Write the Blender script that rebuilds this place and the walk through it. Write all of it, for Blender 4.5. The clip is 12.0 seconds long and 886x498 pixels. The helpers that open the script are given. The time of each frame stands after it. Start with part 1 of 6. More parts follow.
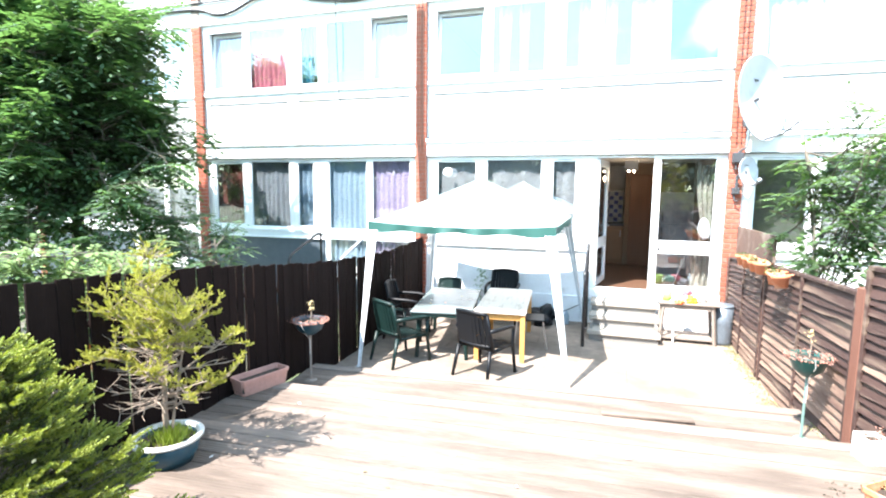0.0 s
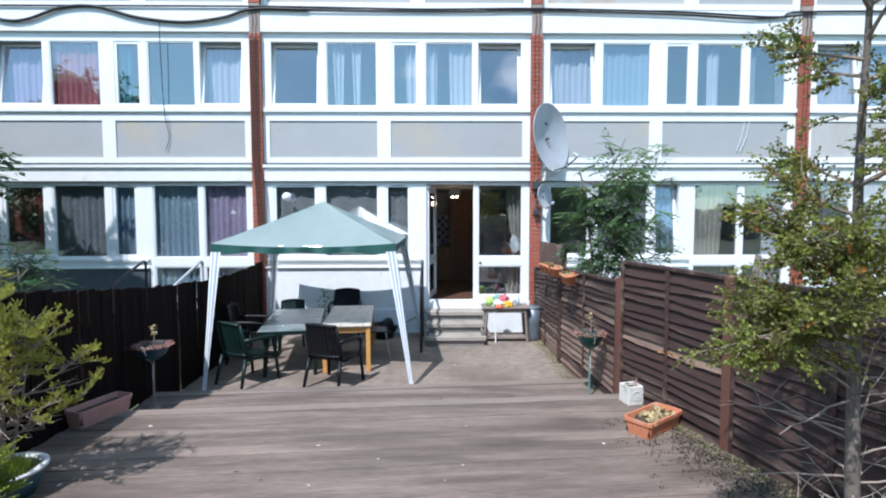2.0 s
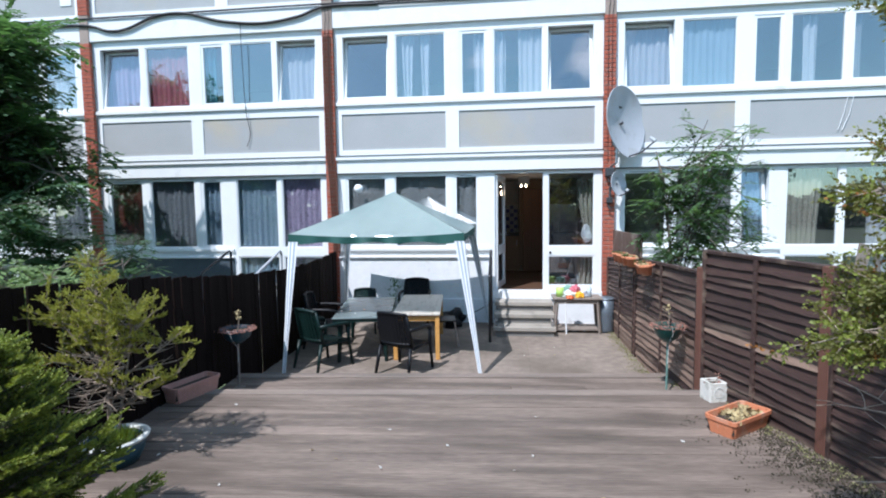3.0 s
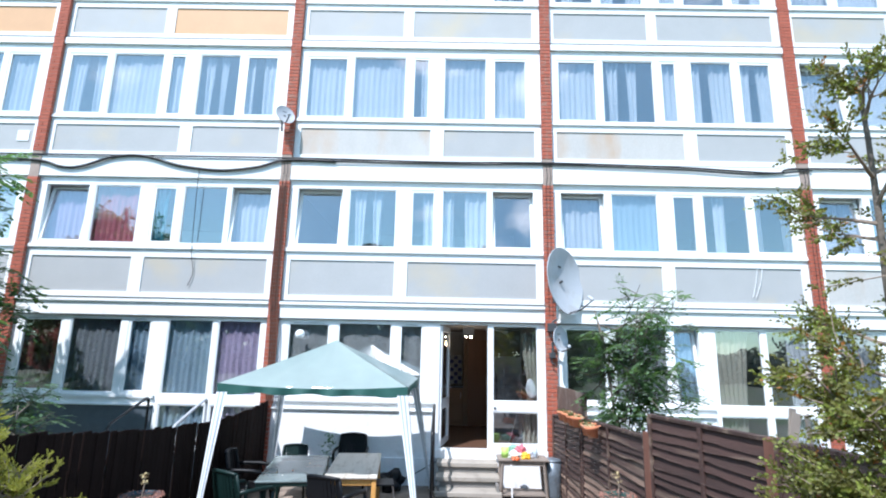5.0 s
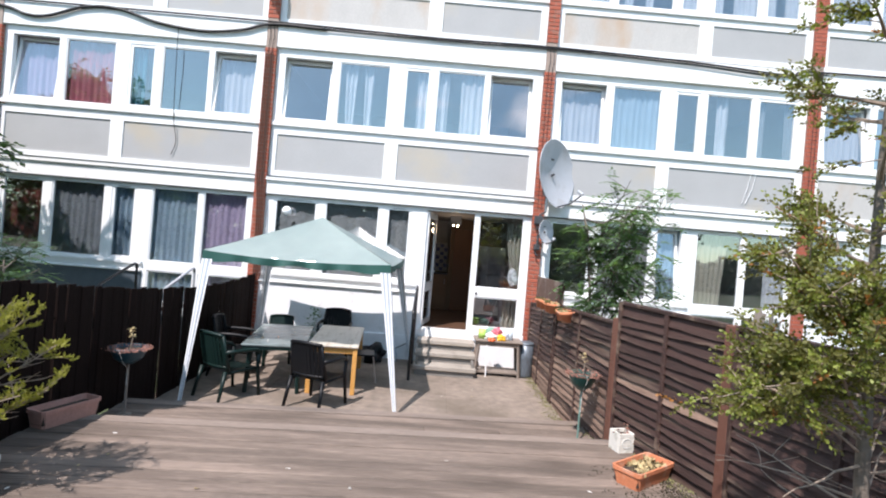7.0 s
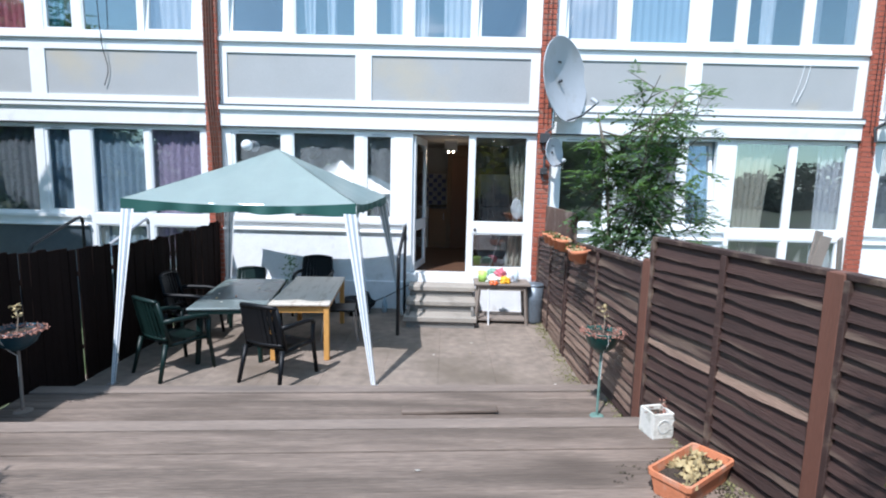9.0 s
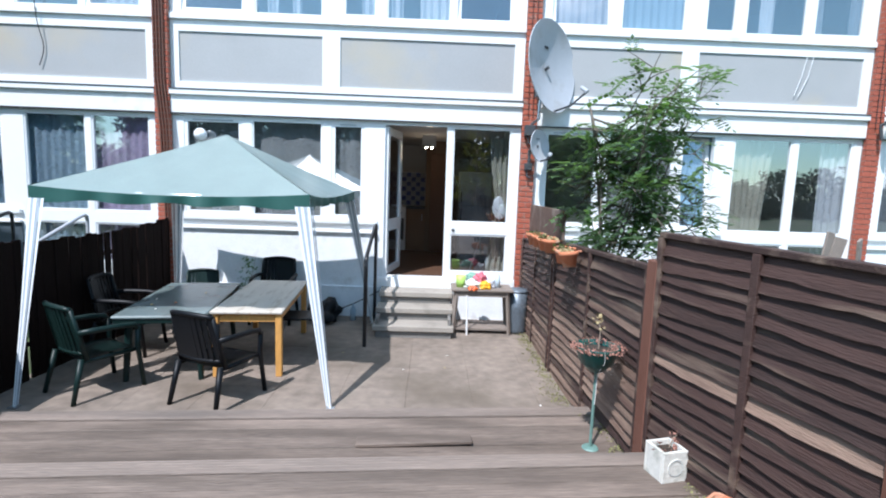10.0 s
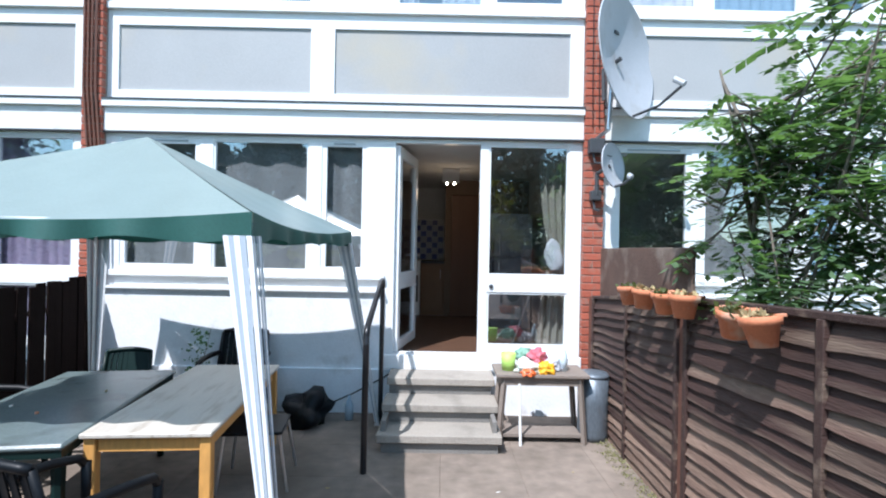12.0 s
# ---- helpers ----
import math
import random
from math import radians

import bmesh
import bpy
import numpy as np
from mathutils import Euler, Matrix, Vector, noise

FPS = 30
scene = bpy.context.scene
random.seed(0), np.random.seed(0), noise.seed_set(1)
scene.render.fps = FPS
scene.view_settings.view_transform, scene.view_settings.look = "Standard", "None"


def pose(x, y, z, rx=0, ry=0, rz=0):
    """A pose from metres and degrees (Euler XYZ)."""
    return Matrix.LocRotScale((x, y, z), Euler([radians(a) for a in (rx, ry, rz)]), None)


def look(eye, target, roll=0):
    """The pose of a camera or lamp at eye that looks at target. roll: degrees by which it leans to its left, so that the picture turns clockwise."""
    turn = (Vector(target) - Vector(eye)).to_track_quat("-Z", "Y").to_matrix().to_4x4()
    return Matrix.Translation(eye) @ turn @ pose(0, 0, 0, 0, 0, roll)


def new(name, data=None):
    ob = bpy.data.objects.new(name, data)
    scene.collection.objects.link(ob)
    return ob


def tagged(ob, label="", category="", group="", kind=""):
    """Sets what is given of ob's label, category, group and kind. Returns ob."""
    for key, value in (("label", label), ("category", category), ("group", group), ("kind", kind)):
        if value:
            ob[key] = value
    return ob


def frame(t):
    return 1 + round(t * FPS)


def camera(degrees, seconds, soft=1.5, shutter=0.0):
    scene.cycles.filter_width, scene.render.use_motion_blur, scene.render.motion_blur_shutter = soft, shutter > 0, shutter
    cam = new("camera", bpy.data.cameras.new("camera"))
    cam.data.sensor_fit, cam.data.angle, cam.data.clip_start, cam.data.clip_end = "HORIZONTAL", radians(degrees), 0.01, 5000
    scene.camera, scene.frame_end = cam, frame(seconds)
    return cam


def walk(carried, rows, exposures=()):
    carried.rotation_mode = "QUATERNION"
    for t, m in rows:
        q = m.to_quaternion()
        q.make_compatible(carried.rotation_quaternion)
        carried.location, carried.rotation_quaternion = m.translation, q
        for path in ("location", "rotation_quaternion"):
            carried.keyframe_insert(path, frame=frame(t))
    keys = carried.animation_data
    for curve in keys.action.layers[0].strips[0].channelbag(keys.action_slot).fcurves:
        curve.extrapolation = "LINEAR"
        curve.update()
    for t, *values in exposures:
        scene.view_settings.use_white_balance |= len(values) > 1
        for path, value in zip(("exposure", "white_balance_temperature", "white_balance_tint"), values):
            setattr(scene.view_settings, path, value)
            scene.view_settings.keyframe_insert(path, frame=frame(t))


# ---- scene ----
cam = camera(81.8, 12.0, soft=2.0)
PATH = [
    (0, (0.282, 0.218, 2.222), (-0.326, 2.109, 1.986), 0.5),
    (0.5, (0.431, -0.066, 2.193), (0.002, 1.876, 1.98), -0.3),
    (1, (0.416, -0.224, 2.165), (0.23, 1.763, 2.03), 0.3),
    (1.5, (0.258, -0.347, 2.15), (0.277, 1.65, 2.035), -0.7),
    (2, (0.225, -0.407, 2.123), (0.259, 1.589, 2.001), -0.1),
    (2.5, (0.219, -0.394, 2.11), (0.077, 1.597, 1.978), -0.5),
    (2.7, (0.221, -0.395, 2.106), (-0.02, 1.584, 1.949), -0.8),
    (4.3, (0.234, -0.358, 2.147), (0.146, 1.64, 2.115), 0.1),
    (4.5, (0.197, -0.355, 2.166), (0.136, 1.643, 2.221), 0.4),
    (5, (0.197, -0.378, 2.197), (0.177, 1.581, 2.601), 1.2),
    (5.5, (0.211, -0.389, 2.185), (0.206, 1.482, 2.893), 0.8),
    (6, (0.207, -0.38, 2.142), (0.205, 1.421, 3.011), 1.6),
    (6.5, (0.212, -0.32, 2.037), (0.189, 1.566, 2.703), 2.5),
    (7, (0.26, -0.286, 2.063), (0.292, 1.714, 2.06), 4.7),
    (7.2, (0.299, -0.214, 2.064), (0.392, 1.779, 1.928), 3.8),
    (8.8, (0.58, 0.857, 2.084), (0.637, 2.84, 1.828), 0.9),
    (9, (0.624, 1.019, 2.057), (0.614, 3.001, 1.788), 1.4),
    (9.5, (0.747, 1.364, 2.059), (0.565, 3.315, 1.66), 1.3),
    (10, (0.76, 1.706, 1.915), (0.809, 3.691, 1.67), 2.0),
    (10.5, (0.705, 2.195, 1.744), (0.638, 4.183, 1.529), -0.6),
    (11, (0.647, 2.761, 1.813), (0.448, 4.751, 1.779), 1.0),
    (11.5, (0.6, 3.303, 1.768), (0.571, 5.302, 1.847), 0.9),
    (12, (0.552, 3.814, 1.657), (0.562, 5.814, 1.659), 1.1),
]
# seconds, stops, kelvin, tint
EXPOSURE = [
    (0.0, 2.6, 6350, 14), (0.5, 2.22, 6160, 14), (1.0, 1.4, 5930, 14), (1.5, 0.98, 5820, 14), (2.0, 0.62, 5690, 14), (2.5, 0.58, 5690, 14), (4.5, 0.75, 5690, 14),
    (5.5, 1.12, 5790, 14), (6.0, 1.15, 5840, 14), (6.5, 1.22, 6090, 14), (7.0, 0.83, 6400, 20), (9.0, 0.72, 5740, 14), (12.0, 0.85, 5730, 14),
]
walk(cam, [(t, look(eye, target, roll)) for t, eye, target, roll in PATH], EXPOSURE)

# ---- light ----
SUN_DIR = Vector((0.344, 0.60, -1.0)).normalized()
sun = new("sun", bpy.data.lights.new("sun", "SUN"))
sun.data.energy, sun.data.angle, sun.data.color = 3.8, radians(0.6), (1.0, 0.95, 0.87)
sun.matrix_world = Matrix.Translation((-8, -16, 16)) @ SUN_DIR.to_track_quat("-Z", "Y").to_matrix().to_4x4()
world = bpy.data.worlds.new("sky")
scene.world = world
world.use_nodes = True
wn, wl = world.node_tree.nodes, world.node_tree.links
wn.clear()
sky = wn.new("ShaderNodeTexSky")
sky.sky_type, sky.sun_disc = "NISHITA", False
sky.sun_elevation = math.asin(-SUN_DIR.z)
sky.sun_rotation = math.atan2(-SUN_DIR.x, -SUN_DIR.y)
sky.air_density, sky.dust_density, sky.ozone_density = 1.0, 0.35, 0.6
# broken cumulus, thick on the far side of the garden and thin above the roof
tc = wn.new("ShaderNodeTexCoord")
stretch = wn.new("ShaderNodeMapping")
stretch.inputs["Scale"].default_value = (1.0, 1.0, 2.2)
cloud_noise = wn.new("ShaderNodeTexNoise")
cloud_noise.inputs["Scale"].default_value, cloud_noise.inputs["Detail"].default_value = 3.2, 8.0
cloud_ramp = wn.new("ShaderNodeValToRGB")
cloud_ramp.color_ramp.elements[0].position, cloud_ramp.color_ramp.elements[1].position = 0.57, 0.68
split = wn.new("ShaderNodeSeparateXYZ")
fade = wn.new("ShaderNodeMapRange")
fade.inputs["From Min"].default_value, fade.inputs["From Max"].default_value = 0.45, -0.1
amount = wn.new("ShaderNodeMath")
amount.operation = "MULTIPLY"
cloud_mix = wn.new("ShaderNodeMixRGB")
cloud_mix.inputs["Color2"].default_value = (11.5, 11.8, 12.2, 1)
background = wn.new("ShaderNodeBackground")
background.inputs["Strength"].default_value = 0.122
world_out = wn.new("ShaderNodeOutputWorld")
wl.new(tc.outputs["Generated"], stretch.inputs["Vector"])
wl.new(stretch.outputs["Vector"], cloud_noise.inputs["Vector"])
wl.new(cloud_noise.outputs["Fac"], cloud_ramp.inputs["Fac"])
wl.new(tc.outputs["Generated"], split.inputs["Vector"])
wl.new(split.outputs["Y"], fade.inputs["Value"])
wl.new(cloud_ramp.outputs["Color"], amount.inputs[0])
wl.new(fade.outputs["Result"], amount.inputs[1])
wl.new(amount.outputs["Value"], cloud_mix.inputs["Fac"])
clear_sky = wn.new("ShaderNodeMixRGB")
clear_sky.blend_type = "MULTIPLY"
clear_sky.inputs["Fac"].default_value, clear_sky.inputs["Color2"].default_value = 1.0, (0.92, 1.16, 1.04, 1)
wl.new(sky.outputs["Color"], clear_sky.inputs["Color1"])
# a thin high veil over the whole sky
veil = wn.new("ShaderNodeMixRGB")
veil.inputs["Fac"].default_value, veil.inputs["Color2"].default_value = 0.12, (6.5, 8.6, 9.6, 1)
wl.new(clear_sky.outputs["Color"], veil.inputs["Color1"])
wl.new(veil.outputs["Color"], cloud_mix.inputs["Color1"])
wl.new(cloud_mix.outputs["Color"], background.inputs["Color"])
wl.new(background.outputs["Background"], world_out.inputs["Surface"])


# ---- materials ----
def mat(name, color, rough=0.6, metal=0.0, scale=6.0, var=0.15, fine=60.0, bump=0.15, stain=None, stain_scale=1.2, stain_at=(0.52, 0.7),
        stretched=(1, 1, 1), each=0.0, island=0.0, sheen=0.0, through_light=None, spec=0.5, seamless=False):
    """Principled surface with variation at two scales, optional stains and a shift per object or per loose piece."""
    m = bpy.data.materials.new(name)
    m.use_nodes = True
    n, l = m.node_tree.nodes, m.node_tree.links
    b = n["Principled BSDF"]
    b.inputs["Roughness"].default_value, b.inputs["Metallic"].default_value = rough, metal
    co = n.new("ShaderNodeTexCoord")
    mp = n.new("ShaderNodeMapping")
    mp.inputs["Scale"].default_value = stretched
    place = n.new("ShaderNodeNewGeometry").outputs["Position"] if seamless else co.outputs["Object"]
    if seamless == "grain":
        run = n.new("ShaderNodeMapping")
        run.inputs["Scale"].default_value = (0.55, 3.2, 1.0)
        l.new(place, run.inputs["Vector"])
        place = run.outputs["Vector"]
    l.new(place if seamless == "all" else co.outputs["Object"], mp.inputs["Vector"])
    b.inputs["Specular IOR Level"].default_value = spec
    vector = mp.outputs["Vector"]
    info = n.new("ShaderNodeObjectInfo")
    if each:
        shift = n.new("ShaderNodeVectorMath")
        shift.operation = "MULTIPLY_ADD"
        comb = n.new("ShaderNodeCombineXYZ")
        for k in "XYZ":
            l.new(info.outputs["Random"], comb.inputs[k])
        shift.inputs[1].default_value = (37.0, 53.0, 71.0)
        l.new(comb.outputs["Vector"], shift.inputs[0])
        l.new(vector, shift.inputs[2])
        vector = shift.outputs["Vector"]
    big, small = n.new("ShaderNodeTexNoise"), n.new("ShaderNodeTexNoise")
    for t, s, d in ((big, scale, 4.0), (small, fine, 3.0)):
        t.inputs["Scale"].default_value, t.inputs["Detail"].default_value = s, d
        l.new(vector, t.inputs["Vector"])
    add = n.new("ShaderNodeMath")
    add.operation = "ADD"
    l.new(big.outputs["Fac"], add.inputs[0])
    l.new(small.outputs["Fac"], add.inputs[1])
    value = add.outputs["Value"]
    for source, size in ((info.outputs["Random"], each), (None, island)):
        if size:
            if source is None:
                source = n.new("ShaderNodeNewGeometry").outputs["Random Per Island"]
            mad = n.new("ShaderNodeMath")
            mad.operation = "MULTIPLY_ADD"
            mad.inputs[1].default_value = size
            l.new(source, mad.inputs[0])
            l.new(value, mad.inputs[2])
            value = mad.outputs["Value"]
    rng = n.new("ShaderNodeMapRange")
    rng.inputs["From Min"].default_value, rng.inputs["From Max"].default_value = 0.55, 1.45 + each + island
    rng.inputs["To Min"].default_value, rng.inputs["To Max"].default_value = 1 - var, 1 + var
    l.new(value, rng.inputs["Value"])
    mul = n.new("ShaderNodeVectorMath")
    mul.operation = "SCALE"
    mul.inputs[0].default_value = color
    l.new(rng.outputs["Result"], mul.inputs["Scale"])
    out = mul.outputs["Vector"]
    if stain:
        sn = n.new("ShaderNodeTexNoise")
        sn.inputs["Scale"].default_value, sn.inputs["Detail"].default_value = stain_scale, 6.0
        l.new(place if seamless else vector, sn.inputs["Vector"])
        ramp = n.new("ShaderNodeMapRange")
        ramp.inputs["From Min"].default_value, ramp.inputs["From Max"].default_value = stain_at
        l.new(sn.outputs["Fac"], ramp.inputs["Value"])
        mix = n.new("ShaderNodeMixRGB")
        mix.inputs["Color2"].default_value = (*stain, 1)
        l.new(ramp.outputs["Result"], mix.inputs["Fac"])
        l.new(out, mix.inputs["Color1"])
        out = mix.outputs["Color"]
    l.new(out, b.inputs["Base Color"])
    if bump:
        bp = n.new("ShaderNodeBump")
        bp.inputs["Strength"].default_value, bp.inputs["Distance"].default_value = bump, 0.01
        l.new(add.outputs["Value"], bp.inputs["Height"])
        l.new(bp.outputs["Normal"], b.inputs["Normal"])
    if sheen:
        b.inputs["Sheen Weight"].default_value = sheen
    if through_light:
        tr = n.new("ShaderNodeBsdfTranslucent")
        tint = n.new("ShaderNodeVectorMath")
        tint.operation = "MULTIPLY"
        tint.inputs[1].default_value = through_light[1]
        l.new(out, tint.inputs[0])
        l.new(tint.outputs["Vector"], tr.inputs["Color"])
        ms = n.new("ShaderNodeMixShader")
        ms.inputs["Fac"].default_value = through_light[0]
        l.new(b.outputs["BSDF"], ms.inputs[1])
        l.new(tr.outputs["BSDF"], ms.inputs[2])
        l.new(ms.outputs["Shader"], n["Material Output"].inputs["Surface"])
    return m


def glass_mat(name, tint=(0.80, 0.84, 0.87), gloss=0.27):
    """Double glazing: clear, with a mirror reflection that grows at a slant, and slightly uneven panes."""
    m = bpy.data.materials.new(name)
    m.use_nodes = True
    n, l = m.node_tree.nodes, m.node_tree.links
    n.remove(n["Principled BSDF"])
    clear, mirror, mix = n.new("ShaderNodeBsdfTransparent"), n.new("ShaderNodeBsdfGlossy"), n.new("ShaderNodeMixShader")
    clear.inputs["Color"].default_value = (*tint, 1)
    mirror.inputs["Roughness"].default_value = 0.01
    fres, power, boost = n.new("ShaderNodeLayerWeight"), n.new("ShaderNodeMath"), n.new("ShaderNodeMath")
    power.operation, power.inputs[1].default_value = "POWER", 4.0
    boost.operation, boost.use_clamp = "MULTIPLY_ADD", True
    boost.inputs[1].default_value, boost.inputs[2].default_value = 0.7, gloss
    wave, bp = n.new("ShaderNodeTexNoise"), n.new("ShaderNodeBump")
    wave.inputs["Scale"].default_value = 1.3
    bp.inputs["Strength"].default_value, bp.inputs["Distance"].default_value = 0.05, 0.05
    co = n.new("ShaderNodeTexCoord")
    l.new(co.outputs["Object"], wave.inputs["Vector"])
    l.new(wave.outputs["Fac"], bp.inputs["Height"])
    l.new(bp.outputs["Normal"], mirror.inputs["Normal"])
    l.new(fres.outputs["Facing"], power.inputs[0])
    l.new(power.outputs["Value"], boost.inputs[0])
    l.new(boost.outputs["Value"], mix.inputs["Fac"])
    l.new(clear.outputs["BSDF"], mix.inputs[1])
    l.new(mirror.outputs["BSDF"], mix.inputs[2])
    l.new(mix.outputs["Shader"], n["Material Output"].inputs["Surface"])
    return m


def glow_mat(name, color, strength):
    m = bpy.data.materials.new(name)
    m.use_nodes = True
    b = m.node_tree.nodes["Principled BSDF"]
    b.inputs["Emission Color"].default_value, b.inputs["Emission Strength"].default_value = (*color, 1), strength
    return m


WHITE = mat("white_paint", (0.80, 0.80, 0.79), 0.45, var=0.05, bump=0.04, stain=(0.55, 0.54, 0.50), stain_scale=2.5, stain_at=(0.62, 0.85))
UPVC = mat("white_plastic_frame", (0.83, 0.84, 0.84), 0.3, var=0.03, bump=0.02)
RENDER = mat("white_masonry_paint", (0.82, 0.84, 0.86), 0.8, var=0.08, bump=0.25, stain=(0.48, 0.47, 0.44), stain_scale=3.0, stain_at=(0.6, 0.8))
PANEL = mat("grey_cement_panel", (0.38, 0.385, 0.385), 0.65, var=0.1, scale=2.0, bump=0.12, stain=(0.46, 0.40, 0.29), stain_scale=0.9, stain_at=(0.55, 0.8), each=0.25)
RUSTY = mat("rust_streaked_panel", (0.46, 0.45, 0.43), 0.65, var=0.12, scale=2.5, bump=0.12, stain=(0.44, 0.33, 0.24), stain_scale=1.6, stain_at=(0.5, 0.75), stretched=(1, 1, 0.5))
ORANGE = mat("orange_board", (0.56, 0.33, 0.175), 0.6, var=0.08, scale=2.0, bump=0.05)
DARKPANEL = mat("dark_slate_panel", (0.075, 0.095, 0.115), 0.35, var=0.2, bump=0.06)
BRICK = mat("red_brick", (0.36, 0.095, 0.055), 0.85, var=0.28, scale=14, bump=0.4, each=0.5, stain=(0.30, 0.16, 0.12), stain_scale=9.0)
BRICKFAR = mat("red_brickwork", (0.35, 0.092, 0.054), 0.85, var=0.25, scale=14, bump=0.4, island=0.5)
MORTAR = mat("mortar", (0.34, 0.27, 0.23), 0.95, var=0.12, bump=0.3)
GLASS = glass_mat("window_glass")
ROOMWALL = mat("room_plaster", (0.60, 0.60, 0.58), 0.9, var=0.06, bump=0.05)
# floor colour lowered along with the kitchen's, to keep the inside dim
ROOMFLOOR = mat("brown_laminate", (0.11, 0.06, 0.038), 0.4, var=0.25, scale=3, bump=0.06, stretched=(1, 6, 1))
DECK = mat("weathered_deck_board", (0.185, 0.142, 0.114), 0.75, var=0.65, scale=2.4, fine=22, bump=0.6, stretched=(0.45, 4.0, 4.0), each=0.35,
           stain=(0.085, 0.064, 0.05), stain_scale=1.5, stain_at=(0.43, 0.68), seamless="grain")
DECKEDGE = mat("worn_deck_edge", (0.20, 0.158, 0.13), 0.75, var=0.45, scale=2.4, fine=22, bump=0.6, stretched=(0.45, 4.0, 4.0), each=0.3,
               stain=(0.12, 0.10, 0.085), stain_scale=1.3, stain_at=(0.5, 0.78))
SLAB = mat("worn_paving", (0.225, 0.182, 0.148), 0.85, var=0.4, scale=1.6, fine=9, bump=0.35, each=0.0, seamless="all",
           stain=(0.12, 0.095, 0.07), stain_scale=0.9, stain_at=(0.46, 0.74))
LAPOLD = mat("bleached_lap_board", (0.225, 0.15, 0.11), 0.8, var=0.5, scale=2.5, fine=24, bump=0.6, stretched=(0.6, 6, 6), each=0.6,
             stain=(0.10, 0.055, 0.042), stain_scale=1.6, stain_at=(0.48, 0.75))
UNDER = mat("dark_joist", (0.05, 0.042, 0.036), 0.9)
DARKFENCE = mat("dark_stained_board", (0.013, 0.008, 0.007), 0.8, var=0.4, scale=3, fine=40, bump=0.4, stretched=(4, 4, 0.4), each=0.45, spec=0.06)
LAP = mat("brown_stained_lap_board", (0.047, 0.0235, 0.0185), 0.72, var=0.5, scale=2.5, fine=24, bump=0.6, stretched=(0.6, 6, 6), each=0.55,
          stain=(0.22, 0.16, 0.115), stain_scale=1.6, stain_at=(0.52, 0.8))
POST = mat("red_brown_post", (0.15, 0.062, 0.04), 0.7, var=0.25, scale=3, fine=35, bump=0.4, stretched=(5, 5, 0.5), each=0.3)
CONCRETE = mat("weathered_step", (0.34, 0.305, 0.262), 0.85, var=0.2, scale=4, bump=0.4, stain=(0.22, 0.20, 0.17), stain_scale=3, each=0.2)
RISER = mat("grey_riser", (0.20, 0.19, 0.175), 0.85, var=0.2, scale=4, bump=0.3)
BLACKMETAL = mat("black_painted_metal", (0.012, 0.012, 0.014), 0.35, var=0.2, bump=0.05)
CANVAS = mat("faded_green_canvas", (0.235, 0.30, 0.29), 0.32, var=0.12, scale=3, fine=90, bump=0.12, through_light=(0.12, (1.0, 1.15, 1.1)))
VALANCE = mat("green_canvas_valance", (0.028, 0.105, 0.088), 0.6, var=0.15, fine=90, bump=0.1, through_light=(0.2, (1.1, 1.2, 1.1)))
STRIPEW = mat("white_leg_cloth", (0.78, 0.80, 0.82), 0.7, var=0.06, bump=0.08)
STRIPEG = mat("grey_leg_cloth", (0.36, 0.41, 0.46), 0.7, var=0.08, bump=0.08)
CHAIRGREEN = mat("dark_green_plastic", (0.006, 0.019, 0.017), 0.42, var=0.25, bump=0.05, spec=0.3)
CHAIRBLACK = mat("black_plastic", (0.006, 0.007, 0.009), 0.45, var=0.25, bump=0.05, spec=0.25)
TABLEGREEN = mat("grey_green_table_top", (0.145, 0.185, 0.185), 0.24, var=0.2, scale=4, bump=0.08, stain=(0.09, 0.11, 0.11), stain_scale=4)
PINE = mat("orange_pine", (0.60, 0.31, 0.085), 0.5, var=0.2, scale=3, bump=0.12, stretched=(1, 1, 0.25))
PINETOP = mat("weathered_table_top", (0.56, 0.51, 0.44), 0.35, var=0.15, scale=3, bump=0.12, stain=(0.36, 0.30, 0.23), stain_scale=4, stretched=(4, 0.6, 4))
OLDWOOD = mat("grey_old_wood", (0.23, 0.19, 0.16), 0.8, var=0.25, scale=4, bump=0.3, each=0.3)
CHROME = mat("steel_tube", (0.55, 0.56, 0.58), 0.3, 0.9, var=0.05, bump=0.02)
GALV = mat("blue_grey_galvanised", (0.135, 0.162, 0.19), 0.45, 0.35, var=0.3, scale=9, bump=0.15, stain=(0.11, 0.12, 0.13), stain_scale=7, stretched=(1, 1, 0.4))
TERRA = mat("terracotta", (0.56, 0.20, 0.095), 0.8, var=0.2, scale=9, bump=0.2, stain=(0.55, 0.38, 0.28), stain_scale=7, each=0.3)
TERRAOLD = mat("dusty_pink_terracotta", (0.47, 0.25, 0.20), 0.85, var=0.2, scale=7, bump=0.2)
SOIL = mat("potting_soil", (0.05, 0.036, 0.026), 0.95, var=0.4, scale=30, bump=0.9)
DEADPLANT = mat("dry_pink_brown_plant", (0.40, 0.20, 0.15), 0.85, var=0.4, island=0.6, bump=0)
DRYLEAF = mat("dry_straw_leaf", (0.42, 0.33, 0.17), 0.85, var=0.4, island=0.6, bump=0)
BOWL = mat("dark_green_glaze", (0.010, 0.070, 0.060), 0.3, var=0.2, bump=0.05)
BOWLBLUE = mat("dark_teal_plastic", (0.016, 0.060, 0.085), 0.4, var=0.2, bump=0.05)
STANDGREEN = mat("faded_green_metal", (0.14, 0.24, 0.21), 0.5, var=0.25, bump=0.1)
RIM = mat("pale_grey_rim", (0.62, 0.62, 0.58), 0.6, var=0.12, bump=0.08)
